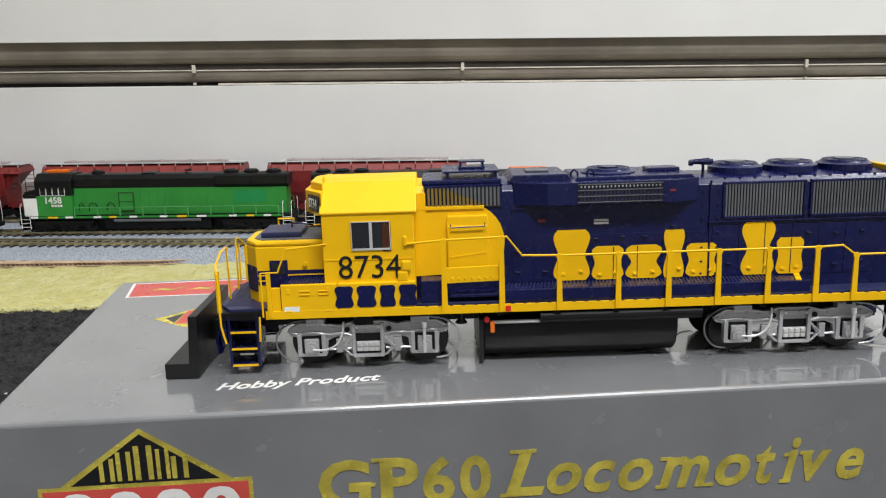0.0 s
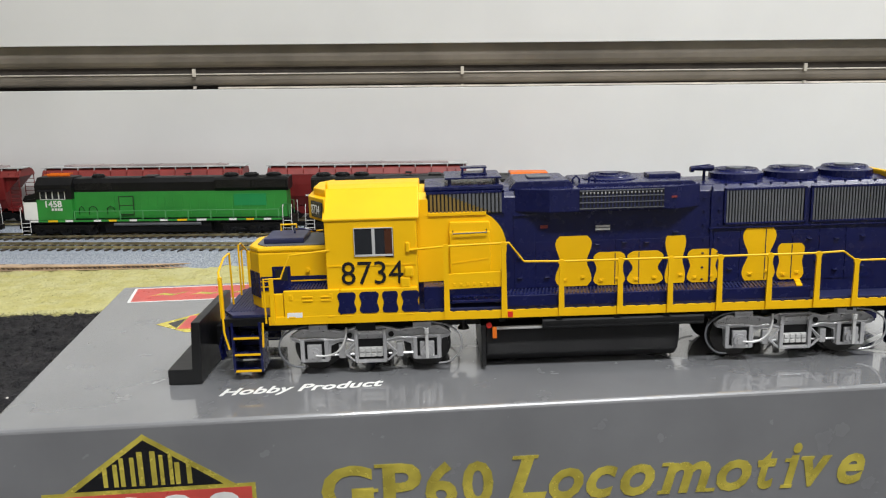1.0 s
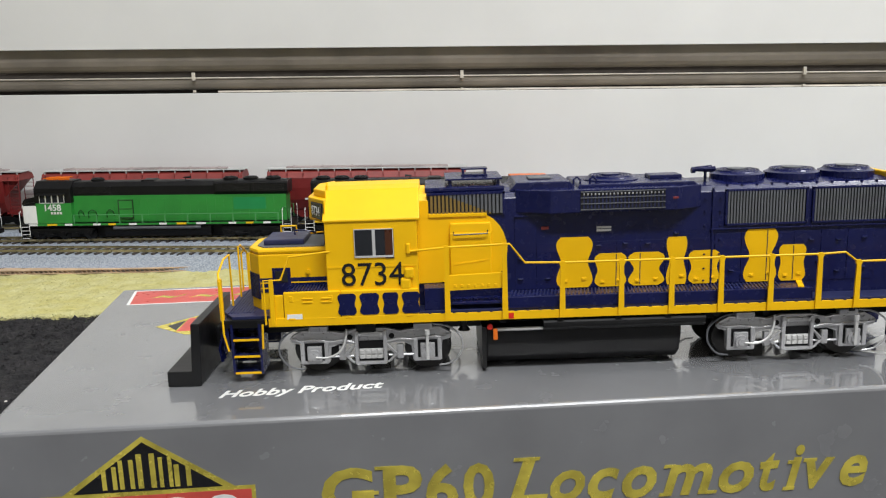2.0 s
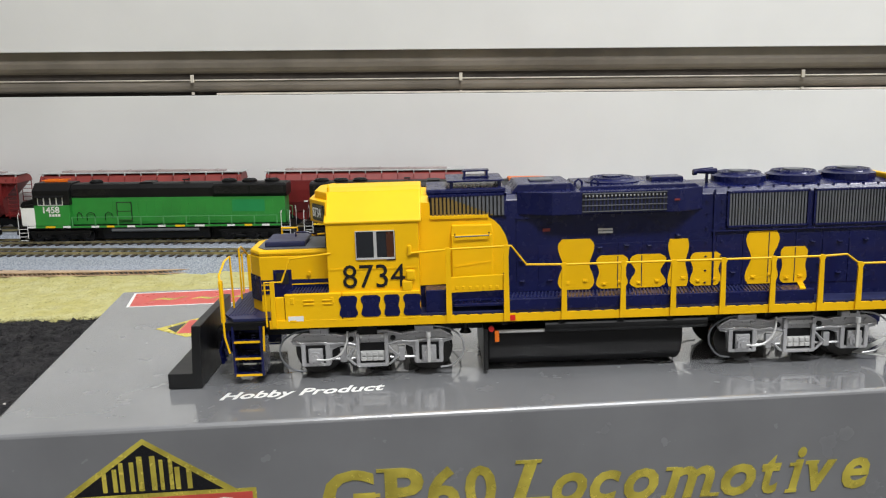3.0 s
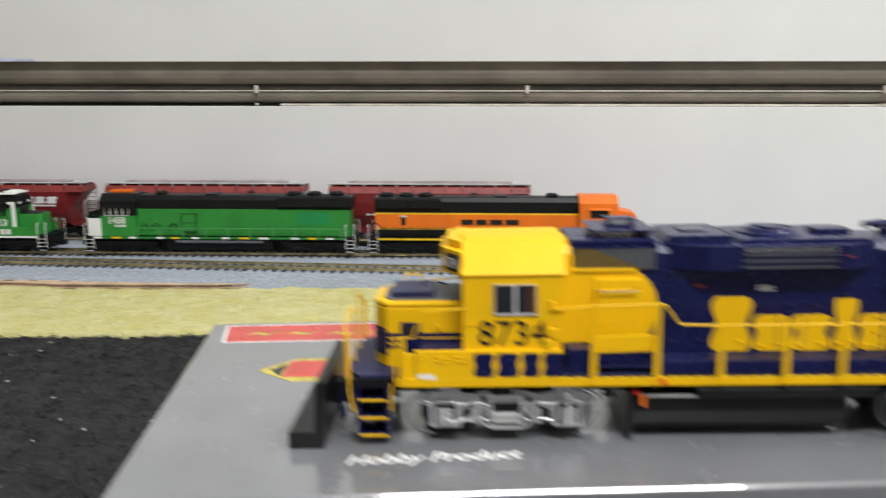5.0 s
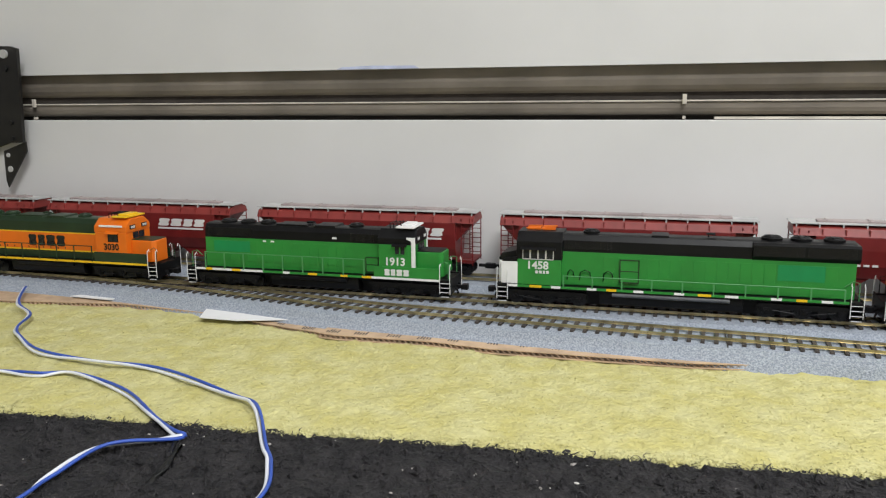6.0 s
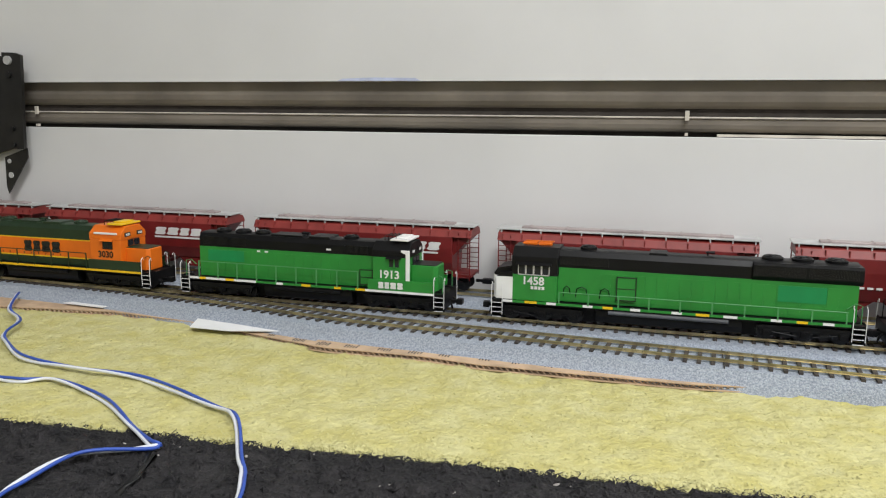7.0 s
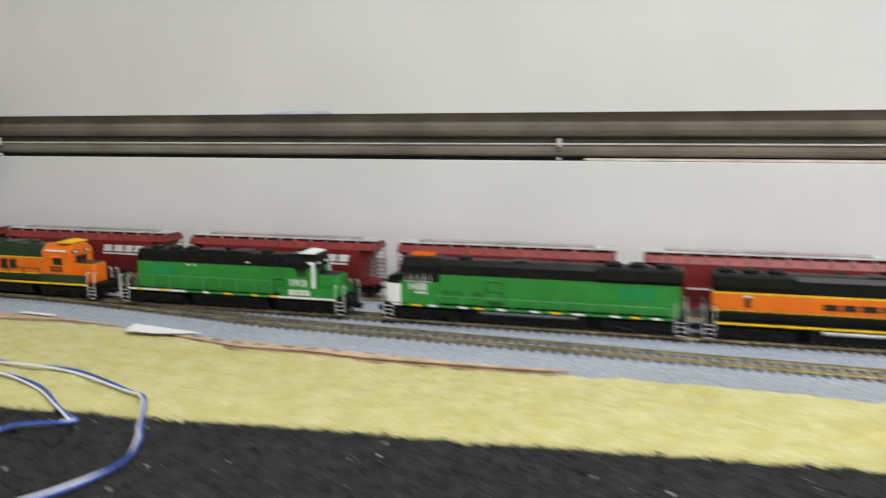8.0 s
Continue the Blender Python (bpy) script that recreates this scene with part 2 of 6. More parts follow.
def mat_height(x, y):
    pit = max(0.0, lumps(x * 0.6, y, 95, 4.0) - 0.12) * min(1.0, max(0.0, (seam(x) - y - 0.008) / 0.02))
    tuft = max(0.0, lumps(x, y, 170, 2.0))
    return MAT_Z + 0.0010 * lumps(x, y, 60, 1.0) + 0.0020 * tuft - 0.0085 * pit + 0.0010 * lumps(x, y, 14, 3.0)


def mat_edge(x, y, v):
    return y + (0.004 * lumps(x, 0, 40, 5.0) + 0.0025 * lumps(x, 0, 160, 6.0)) * (1 if v > 0.99 else 0)


def mat_rows(x, y, v):
    y = -0.70 + (seam(x) + 0.70) * (1 - (1 - v) ** 2)
    return mat_edge(x, y, v)


sheet("ground_felt", MAT, "black rubber felt mat with pale flecks", 1250, -0.70, 0.32, 330, mat_height, mat_rows)


def carpet_height(x, y):
    base = -0.0035 - 0.0035 * min(1.0, max(0.0, (y - 0.33) / 0.12))
    front = min(1.0, max(0.0, (y - seam(x) + 0.012) / 0.012))
    return base * front - 0.009 * (1 - front) + 0.0014 * lumps(x, y, 45, 8.0) + 0.0009 * lumps(x, y, 130, 9.0) + 0.0006 * lumps(x, y, 320, 9.5)


def carpet_rows(x, y, v):
    y0 = seam(x) - 0.006 + 0.004 * lumps(x, 0, 90, 11.0) + 0.003 * lumps(x, 0, 300, 12.0)
    return y0 + (0.66 - y0) * v


sheet("ground_fibre", CARPET, "pale yellow fibre matting on the bench", 1000, 0.30, 0.66, 130, carpet_height, carpet_rows)

# wall behind: upper board, recessed timber, lower backdrop board
WY = 0.662
bm = bm_()
box(bm, -1.9, 1.3, WY - 0.006, WY + 0.02, 0.1855, 1.62)
structure("wall_upper", bm, WALL, "off-white painted upper wall board")
bm = bm_()
box(bm, -1.9, 1.3, WY - 0.007, WY + 0.004, -0.0125, 0.1398, 0.0008)
structure("wall_lower", bm, WALL, "off-white backdrop board behind the trains")
# near-black sheet: the shade between the timber rails, put in as colour
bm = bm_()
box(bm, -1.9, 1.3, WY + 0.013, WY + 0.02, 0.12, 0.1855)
structure("wall_core", bm, SHADE_AND_JOINT, "dark sheet painting the shade in the gaps between the timber rails")
bm = bm_()
prism(bm, [(WY + 0.003, 0.1853), (WY + 0.0034, 0.1735), (WY + 0.0048, 0.1685), (WY + 0.0072, 0.1652), (WY + 0.0128, 0.1628), (WY + 0.0128, 0.1853)], "yz", -1.9, 1.3)
structure("trim_upper", bm, WOOD, "dull grey-brown timber rail under the wall board")
bm = bm_()
prism(bm, [(WY + 0.0005, 0.1548), (WY + 0.0009, 0.1498), (WY + 0.0024, 0.1466), (WY + 0.0048, 0.1444), (WY + 0.0128, 0.1432), (WY + 0.0128, 0.1548)], "yz", -1.9, 1.3)
structure("trim_lower", bm, WOOD, "dull grey-brown timber rail above the backdrop")
bm = bm_()
box(bm, -1.9, 1.3, WY - 0.001, WY + 0.0128, 0.1550, 0.1563, 0.0002)
structure("trim_edge", bm, PALE_WOOD, "thin pale edge of a timber rail")
bm = bm_()
box(bm, -0.192, 1.3, WY - 0.001, WY + 0.0128, 0.1403, 0.1423, 0.0002)
structure("trim_strip", bm, PALE_WOOD, "thin pale strip along the backdrop top")
# unseen room round the bench, added to shape the bounce light
for name, (x0, x1, y0, y1, z0, z1) in {"wall_left": (-1.95, -1.9, -1.6, 0.7, -0.8, 1.65), "wall_right": (1.3, 1.35, -1.6, 0.7, -0.8, 1.65),
                                       "wall_back": (-1.95, 1.35, -1.65, -1.6, -0.8, 1.65), "floor": (-1.95, 1.35, -1.6, 0.7, -0.85, -0.8)}.items():
    bm = bm_()
    box(bm, x0, x1, y0, y1, z0, z1)
    structure(name, bm, ROOM if name != "floor" else WOOD, "unseen mid-grey room wall, added to limit the bounce light" if name != "floor" else "unseen timber-toned floor, added to close the room")
bm = bm_()
box(bm, -1.95, 1.35, -1.65, 0.70, 1.62, 1.66)
structure("ceiling", bm, CEILING, "unseen white ceiling, added to close the room and bounce light")

# ---- track ----
def near_line(x):
    """The middle of the empty near track, which runs out of the engine track."""
    if x < -0.80:
        return 0.5445
    if x < -0.45:
        u = (x + 0.80) / 0.35
        return 0.5445 - 0.0415 * u * u * (1.55 - 0.55 * u)
    return 0.503 - 0.0615 * (x + 0.45) + (0.055 * (x + 0.1) ** 2 if x > -0.1 else 0.0)


def straight(y):
    return lambda x: y


RAIL_Z = 0.0075


def track(line, x0, x1, gauge, label, ties, bed=True, half=0.027, lift=0.0):
    root = thing("railway_track", pose(0, 0, 0), label, "railway track", "tracks on the layout")
    n = int((x1 - x0) / 0.012)
    xs = [x0 + (x1 - x0) * i / n for i in range(n + 1)]
    if bed:
        bm = bm_()
        prof = [(-half - 0.009, -0.0085), (-half, -0.0005), (-half + 0.003, 0.0041 + lift), (half - 0.004, 0.0041 + lift), (half, -0.0005), (half + 0.009, -0.0085)]
        rings = []
        for x in xs:
            k = (line(x + 0.001) - line(x - 0.001)) / 0.002
            c = 1 / math.hypot(1, k)
            slim = min(1.0, max(0.0, (x + 0.24) / 0.12)) * 0.0075 if ties and line is near_line else 0.0
            rings.append([bm.verts.new((x - k * c * p, line(x) + c * (p + (slim * (1.7 if i == 0 else 1.0) if p < 0 else 0.0)), z + 0.0007 * lumps(x, p, 120, 20 + i))) for i, (p, z) in enumerate(prof)])
        for a, b in zip(rings, rings[1:]):
            for i in range(len(prof) - 1):
                bm.faces.new((a[i], b[i], b[i + 1], a[i + 1]))
        bmesh.ops.recalc_face_normals(bm, faces=bm.faces[:])
        part("ballast_bed", bm, BALLAST, root, "blue-grey moulded ballast bed", 1)
        if line is near_line:
            bm = bm_()
            box(bm, -0.1865, -0.1860, line(-0.186) - half + 0.007, line(-0.186) + half - 0.006, 0.0035, 0.0054)
            part("bed_joint", bm, SHADE_AND_JOINT, root, "dark joint between two track pieces", 1)
    for side in (-1, 1):
        bm = bm_()
        prof = [(-0.85, -2.1), (-0.85, -1.8), (-0.3, -1.55), (-0.3, -0.8), (-0.5, -0.6), (-0.5, 0), (0.5, 0), (0.5, -0.6), (0.3, -0.8), (0.3, -1.55), (0.85, -1.8), (0.85, -2.1)]
        rings = []
        for x in xs:
            y = line(x) + side * gauge / 2
            rings.append([bm.verts.new((x, y + p * MM, RAIL_Z + z * MM)) for p, z in prof])
        for a, b in zip(rings, rings[1:]):
            for i in range(len(prof)):
                j = (i + 1) % len(prof)
                bm.faces.new((a[i], b[i], b[j], a[j]))
        bmesh.ops.recalc_face_normals(bm, faces=bm.faces[:])
        part("rail", bm, RAIL, root, "", 1)
    if ties:
        bm = bm_()
        box(bm, -1.3, 1.3, -14.5, 14.5, -2.2, 0, 0.15)
        me = mesh_of("tie", bm, TIE)
        x = x0
        while x < x1:
            o = new("tie", me)
            o.parent = root
            k = (line(x + 0.001) - line(x - 0.001)) / 0.002
            o.matrix_local = pose(x, line(x), RAIL_Z - 0.0020, 0, 0, math.degrees(math.atan(k)))
            x += 0.0084
    return root


ENGINE_Y, HOPPER_Y = 0.5445, 0.617
track(near_line, -0.78, 0.75, 0.0175, "empty track with brass-toned rails on grey ballast", True)
track(straight(ENGINE_Y), -1.5, 0.75, 0.0165, "track under the row of model engines", True)
track(straight(HOPPER_Y), -1.5, 0.75, 0.0165, "track under the red hopper cars", False)

# ---- parts shared by the model engines ----
def wheelset(parent, x, half=8.6, r=6.0, z=6.0, mat=STEEL):
    bm = bm_()
    for s in (-1, 1):
        cyl(bm, (x, s * half, z), "y", r, 2.4, 28)
        cyl(bm, (x, s * (half - 1.4), z), "y", r + 0.7, 0.6, 28)
    cyl(bm, (x, 0, z), "y", 1.2, half * 2, 10)
    return part("wheelset", bm, mat, parent)


def two_axle_truck(engine, cx, wb, mat):
    """A four-wheel truck: side frames with pedestals, bolster, brake gear, sand pipes, two wheelsets."""
    bm = bm_()
    box(bm, cx - 19, cx + 19, -8, 8, 9.0, 12.5, 0.4)
    body = part("truck", bm, SATIN_BLACK, engine)
    for s in (-1, 1):
        def ys(a, b):
            return (min(s * a, s * b), max(s * a, s * b))
        bm = bm_()
        half = [(22.2, 11.0), (21.6, 9.8), (19.6, 9.4), (19.2, 4.0), (11.4, 4.0), (11.0, 8.2), (8.6, 9.2), (4.0, 9.0)]
        top = [(4.0, 13.4), (8.0, 12.4), (10.0, 12.8), (18.8, 13.3), (21.5, 11.8)]
        pts = [(-x, z) for x, z in reversed(top)] + top + half + [(-x, z) for x, z in reversed(half)]
        prism(bm, [(cx + x, z) for x, z in pts], "xz", *ys(13.2, 14.8), 0.3)
        side = part("side_frame", bm, mat, body)
        bm = bm_()
        for k in (-1, 1):
            tube(bm, smooth_line([(cx + k * 21.6, s * 14.9, 11.2), (cx + k * 19.4, s * 15.0, 10.4), (cx + k * 15.5, s * 15.0, 10.6), (cx + k * 11.0, s * 15.0, 10.0), (cx + k * 7.4, s * 15.0, 10.2), (cx + k * 4.2, s * 15.0, 9.4)], 4), 0.38, 8)
            for dx, dz in ((9.6, 11.6), (13.0, 12.2), (18.6, 12.0), (20.4, 11.0)):
                cyl(bm, (cx + k * dx, s * 15.0, dz), "y", 0.4, 0.5, 8)
            tube(bm, [(cx + k * 4.4, s * 15.4, 9.0), (cx + k * 7.2, s * 15.4, 6.2), (cx + k * 4.6, s * 15.4, 3.9)], 0.32)
        part("cast_rib", bm, mat, side)
        for k in (-1, 1):
            ax = cx + k * wb / 2
            # black plate on the solid frame paints the shade inside the pedestal
            bm = bm_()
            box(bm, ax - 2.9, ax + 2.9, *ys(14.7, 15.0), 4.7, 9.7, 0.1)
            part("pedestal_gap", bm, SATIN_BLACK, side)
            bm = bm_()
            for x0 in (ax - 3.9, ax + 2.7):
                box(bm, x0, x0 + 1.2, *ys(14.6, 15.5), 4.0, 10.2, 0.25)
            box(bm, ax - 3.6, ax + 3.6, *ys(14.6, 15.3), 3.8, 4.6, 0.2)
            part("pedestal", bm, mat, side)
            bm = bm_()
            box(bm, ax - 2.0, ax + 2.0, *ys(14.9, 15.8), 4.6, 9.0, 0.35)
            cyl(bm, (ax, s * 16.1, 6.4), "y", 1.8, 1.0, 20)
            cyl(bm, (ax, s * 16.7, 6.4), "y", 1.0, 0.6, 16)
            part("axle_box", bm, mat, side)
            bm = bm_()
            cyl(bm, (cx + k * 5.7, s * 14.9, 11.2), "y", 0.75, 0.4, 14)
            part("round_boss", bm, SATIN_BLACK, side)
            bm = bm_()
            box(bm, ax - k * 1.2 - 2.6, ax - k * 1.2 + 2.6, *ys(12.5, 15.2), 12.6, 14.4, 0.4)
            part("brake_cylinder", bm, mat, side)
            bm = bm_()
            box(bm, cx + k * 8.0 - 0.9, cx + k * 8.0 + 0.9, *ys(13.6, 15.0), 4.6, 8.6, 0.3)
            tube(bm, [(cx + k * 4.8, s * 14.6, 5.6), (cx + k * 11.6, s * 14.6, 5.6)], 0.35)
            tube(bm, [(cx + k * 5.0, s * 15.2, 8.4), (cx + k * 6.6, s * 15.2, 6.0), (cx + k * 5.2, s * 15.2, 4.2)], 0.35)
            part("brake_hanger", bm, mat, side)
        bm = bm_()
        for k in (-1, 1):
            box(bm, cx + k * 3.9 - 0.5, cx + k * 3.9 + 0.5, *ys(14.6, 16.0), 3.6, 13.0, 0.2)
        box(bm, cx - 4.2, cx + 4.2, *ys(14.6, 15.9), 11.6, 12.6, 0.2)
        box(bm, cx - 4.2, cx + 4.2, *ys(14.6, 15.9), 3.4, 4.3, 0.2)
        part("bolster", bm, mat, side)
        # another black plate, for the shaded opening of the bolster
        bm = bm_()
        box(bm, cx - 3.4, cx + 3.4, *ys(14.6, 15.0), 4.3, 10.0)
        part("bolster_gap", bm, SATIN_BLACK, side)
        bm = bm_()
        box(bm, cx - 3.3, cx + 3.3, *ys(14.9, 15.4), 5.0, 7.8, 0.2)
        for d in (-2.4, -0.8, 0.8, 2.4):
            for z in (5.1, 6.5):
                box(bm, cx + d - 0.6, cx + d + 0.6, *ys(15.3, 15.9), z, z + 1.0, 0.15)
        for d in (-2.9, 2.9):
            cyl(bm, (cx + d, s * 15.9, 12.1), "y", 0.35, 0.6, 8)
        part("spring_block", bm, GALV, side, "bright spring blocks in the bolster")
        bm = bm_()
        x = cx + wb / 2
        box(bm, x - 0.45, x + 0.45, *ys(16.6, 17.3), 4.6, 12.2, 0.2)
        cyl(bm, (x, s * 16.9, 12.4), "z", 0.7, 1.4, 10)
        part("damper", bm, GALV, side)
        bm = bm_()
        tube(bm, smooth_line([(cx - wb / 2 + 0.5, s * 17.0, 6.3), (cx - wb / 2 + 4, s * 17.0, 6.2), (cx - wb / 2 + 7.0, s * 16.6, 7.6), (cx - wb / 2 + 8.6, s * 16.2, 10.5), (cx - wb / 2 + 9.0, s * 15.4, 13.6)]), 0.3, 8)
        part("speed_cable", bm, GALV, side)
        for k in (-1, 1):
            bm = bm_()
            tube(bm, smooth_line([(cx + k * 17, s * 15.0, 14.2), (cx + k * 21, s * 15.6, 13.6), (cx + k * 24.4, s * 15.8, 11.0), (cx + k * 25.0, s * 15.8, 7.5), (cx + k * 23.6, s * 15.6, 4.6), (cx + k * 21.4, s * 15.0, 2.8), (cx + k * 18.6, s * 14.4, 2.2)]), 0.26, 8)
            part("sand_pipe", bm, GRILLE if k < 0 else SILVER, side, "thin sanding pipe")
    for k in (-1, 1):
        wheelset(body, cx + k * wb / 2)
    return body


def three_axle_truck(engine, cx, mat):
    bm = bm_()
    box(bm, cx - 26, cx + 26, -8, 8, 8.0, 11.5, 0.4)
    body = part("truck", bm, SATIN_BLACK, engine)
    for s in (-1, 1):
        y0, y1 = (-15.4, -13) if s < 0 else (13, 15.4)
        bm = bm_()
        prism(bm, [(cx + x, z) for x, z in [(-30, 10.6), (-26, 11.4), (26, 11.4), (30, 10.6), (28, 8.6), (26.5, 4.2), (20.5, 4.2), (18, 7.4), (4, 7.4), (3, 4.2), (-3, 4.2),
                                            (-4, 7.4), (-18, 7.4), (-20.5, 4.2), (-26.5, 4.2), (-28, 8.6)]], "xz", y0, y1, 0.25)
        side = part("side_frame", bm, mat, body)
        for k in (-1, 0, 1):
            bm = bm_()
            box(bm, cx + k * 23.5 - 2.3, cx + k * 23.5 + 2.3, s * 15.8 - 0.6, s * 15.8 + 0.6, 4, 8.6, 0.3)
            cyl(bm, (cx + k * 23.5, s * 16.5, 6), "y", 1.6, 1.0, 14)
            part("axle_box", bm, mat, side)
        bm = bm_()
        for k in (-1, 1):
            box(bm, cx + k * 11.8 - 3, cx + k * 11.8 + 3, s * 15.4 - 0.6, s * 15.4 + 0.6, 3.4, 7.4, 0.3)
            tube(bm, [(cx + k * 5, s * 16, 5), (cx + k * 20, s * 16, 7)], 0.4)
        part("brake_rigging", bm, mat, side)
    for k in (-1, 0, 1):
        wheelset(body, cx + k * 23.5, mat=BLACK)
    return body


def roof_fan(engine, x, z, r, mat, y=0.0, hub=None):
    bm = bm_()
    cyl(bm, (x, y, z + 0.9), "z", r, 1.8, 36)
    cyl(bm, (x, y, z + 2.1), "z", r * 0.97, 0.6, 36, r * 0.8)
    fan = part("roof_fan", bm, mat, engine)
    bm = bm_()
    prof = [(0.02, 0.75), (0.22, 0.75), (0.24, 0.35)]
    for k in range(5):
        q = 0.30 + 0.11 * k
        prof += [(q, 0.1), (q + 0.02, 0.42), (q + 0.055, 0.42), (q + 0.075, 0.1)]
    prof += [(0.86, -0.2)]
    rings = [[bm.verts.new((x + r * p * math.cos(t * math.pi / 16), y + r * p * math.sin(t * math.pi / 16), z + 2.4 + h)) for t in range(32)] for p, h in prof]
    for u, w in zip(rings, rings[1:]):
        for t in range(32):
            bm.faces.new((u[t], w[t], w[(t + 1) % 32], u[(t + 1) % 32]))
    bm.faces.new(rings[0])
    bmesh.ops.recalc_face_normals(bm, faces=bm.faces[:])
    part("fan_guard", bm, mat, fan)
    bm = bm_()
    cyl(bm, (x, y, z + 3.0), "z", r * 0.36, 0.35, 20)
    part("fan_hub", bm, hub or mat, fan)
    return fan


def coupler(engine, x, out, z=7.5):
    bm = bm_()
    box(bm, x, x + out * 8, -1.5, 1.5, z - 1.2, z + 1.2, 0.3)
    box(bm, x + out * 6, x + out * 10.5, -3, 2.4, z - 2.2, z + 2.2, 0.5)
    return part("coupler", bm, SATIN_BLACK, engine)


def corner_steps(engine, x0, x1, s, edge, mat, wide=8.5, n=3, lip=0.8):
    """A stepwell at a corner: side plates, treads with bright edges."""
    bm = bm_()
    y0, y1 = (-17.6, -17.6 + wide) if s < 0 else (17.6 - wide, 17.6)
    for x in (x0, x1 - 0.7):
        box(bm, x, x + 0.7, y0, y1, 2.4, 16.5, 0.1)
    box(bm, x0, x1, y1 if s < 0 else y0 - 0.6, (y1 + 0.6) if s < 0 else y0, 3.5, 16.5)
    well = part("stepwell", bm, mat, engine)
    for q in range(n):
        z = 2.4 + q * 14.0 / n
        bm = bm_()
        box(bm, x0 + 0.5, x1 - 0.5, y0 + 0.4, y1, z, z + 0.6)
        tread = part("step", bm, mat, well)
        bm = bm_()
        yy = y0 if s < 0 else y1
        box(bm, x0 + 0.6, x1 - 0.6, yy - 0.12, yy + 0.3, z + 0.12, z + 0.12 + lip)
        part("step_edge", bm, edge, tread)
    return well


def slab(x, w, z, h, lean=0.0, waist=0.1, n=14):
    """The outline of a plain mark: a rounded bar drawn in at its middle, in the plane of a side."""
    right = []
    for k in range(n + 1):
        v = k / n
        end = 1 - 0.35 * max(0.0, abs(2 * v - 1) - 0.8) / 0.2 * w / max(w, h)
        right.append((0.5 * end - waist * math.exp(-((v - 0.5) / 0.2) ** 2), v))
    side = [(0.5 + u, v) for u, v in right] + [(0.5 - u, v) for u, v in reversed(right)]
    return [(x + w * u + lean * h * v, z + h * v) for u, v in side]


def blocks(name, parent, mat, x, y, z, h, widths, gap, near, slant=0.0):
    """A painted name shown as plain waisted slabs, one per letter, on a side wall."""
    bm = bm_()
    for w in widths:
        prism(bm, slab(x, w, z, h, slant), "xz", y, y - (0.12 if near else -0.12))
        x += w + gap
    return part(name, bm, mat, parent)


def back_engine(spec):
    """A six-axle engine of the rear row, its nose to -x, x from the front plate, z from the rails, in millimetres."""
    L, sch = spec["L"], spec["scheme"]
    turned = spec.get("turned", False)
    at = pose(spec["x"] * MM, ENGINE_Y, RAIL_Z, 0, 0, 180 if turned else 0)
    eng = thing("model_locomotive", at, spec["label"], "model locomotive", "engines in the row")
    s_near = 1 if turned else -1
    bm = bm_()
    box(bm, 1, L - 1, -17.2, 17.2, 13.2, 15.6, 0.2)
    box(bm, 8, L - 8, -9, 9, 9.5, 13.2)
    box(bm, 12, L - 12, -6.5, 6.5, 1.2, 9.5)
    part("underframe", bm, SATIN_BLACK, eng)
    for s in (-1, 1):
        segs = spec["sill"]
        for i, (a, b, m) in enumerate(segs):
            bm = bm_()
            y = s * 17.4
            box(bm, a, b, y - 0.3, y + 0.3, 14.2, 15.9)
            part("sill_stripe", bm, m, eng)
    for x, out in ((1, -1), (L - 1, 1)):
        bm = bm_()
        box(bm, x - 0.8, x + 0.8, -17, 17, 4, 15.6, 0.2)
        part("pilot", bm, SATIN_BLACK, eng)
        coupler(eng, x, out)
        bm = bm_()
        for q in (-7, -5, 5, 7):
            tube(bm, [(x + out, q, 9), (x + out * 3.2, q * 1.05, 6.5), (x + out * 4.2, q * 1.1, 3.2)], 0.45)
        part("air_hose", bm, SATIN_BLACK, eng)
    for s in (-1, 1):
        for a, b in ((0.5, 8.5), (L - 8.5, L - 0.5)):
            corner_steps(eng, a, b, s, WHITE, SATIN_BLACK, 7, 4, 0.45)
            for x in (a, b):
                bm = bm_()
                tube(bm, [(x, s * 17.6, 4.5), (x, s * 18, 14), (x, s * 17.8, 26.5), (x, s * 15.5, 28), (x, s * 14.5, 26)], 0.3)
                part("grab_iron", bm, WHITE, eng)
    # nose and cab
    c0, c1, cz = spec["cab"]
    n0, n1, nz = spec["nose"]
    wide = spec["wide"]
    cw = 16.6
    split = cz - sch.get("split", 12)
    bm = bm_()
    if wide:
        prism(bm, [(n0, 16), (n1, 16), (n1, nz + 3), (n0 + 2.5, nz), (n0, nz - 4)], "xz", -12.5, 12.5, 0.8)
        prism(bm, [(n0 + 2, -16), (n1, -16.6), (n1, 16.6), (n0 + 2, 16)], "xy", 16, nz - 5, 0.8)
    else:
        prism(bm, [(n0, -7.5), (n0 + 3, -10.5), (n1, -10.5), (n1, 10.5), (n0 + 3, 10.5), (n0, 7.5)], "xy", 16, nz, 0.9)
    part("nose", bm, sch["nose"], eng)
    if "nose_top" in sch:
        bm = bm_()
        if wide:
            prism(bm, [(n0 + 1.0, nz - 5.2), (n1, nz - 5.2), (n1, nz + 3.2), (n0 + 2.4, nz + 0.3), (n0 - 0.2, nz - 4)], "xz", -12.7, 12.7, 0.5)
            prism(bm, [(n0 + 2.5, nz - 5.2), (n1, nz - 5.2), (n1, nz - 1.5), (n0 + 5, nz - 3)], "xz", -16.4, 16.4, 0.5)
        else:
            box(bm, n0 + 1.5, n1, -9.5, 9.5, nz, nz + 0.5, 0.2)
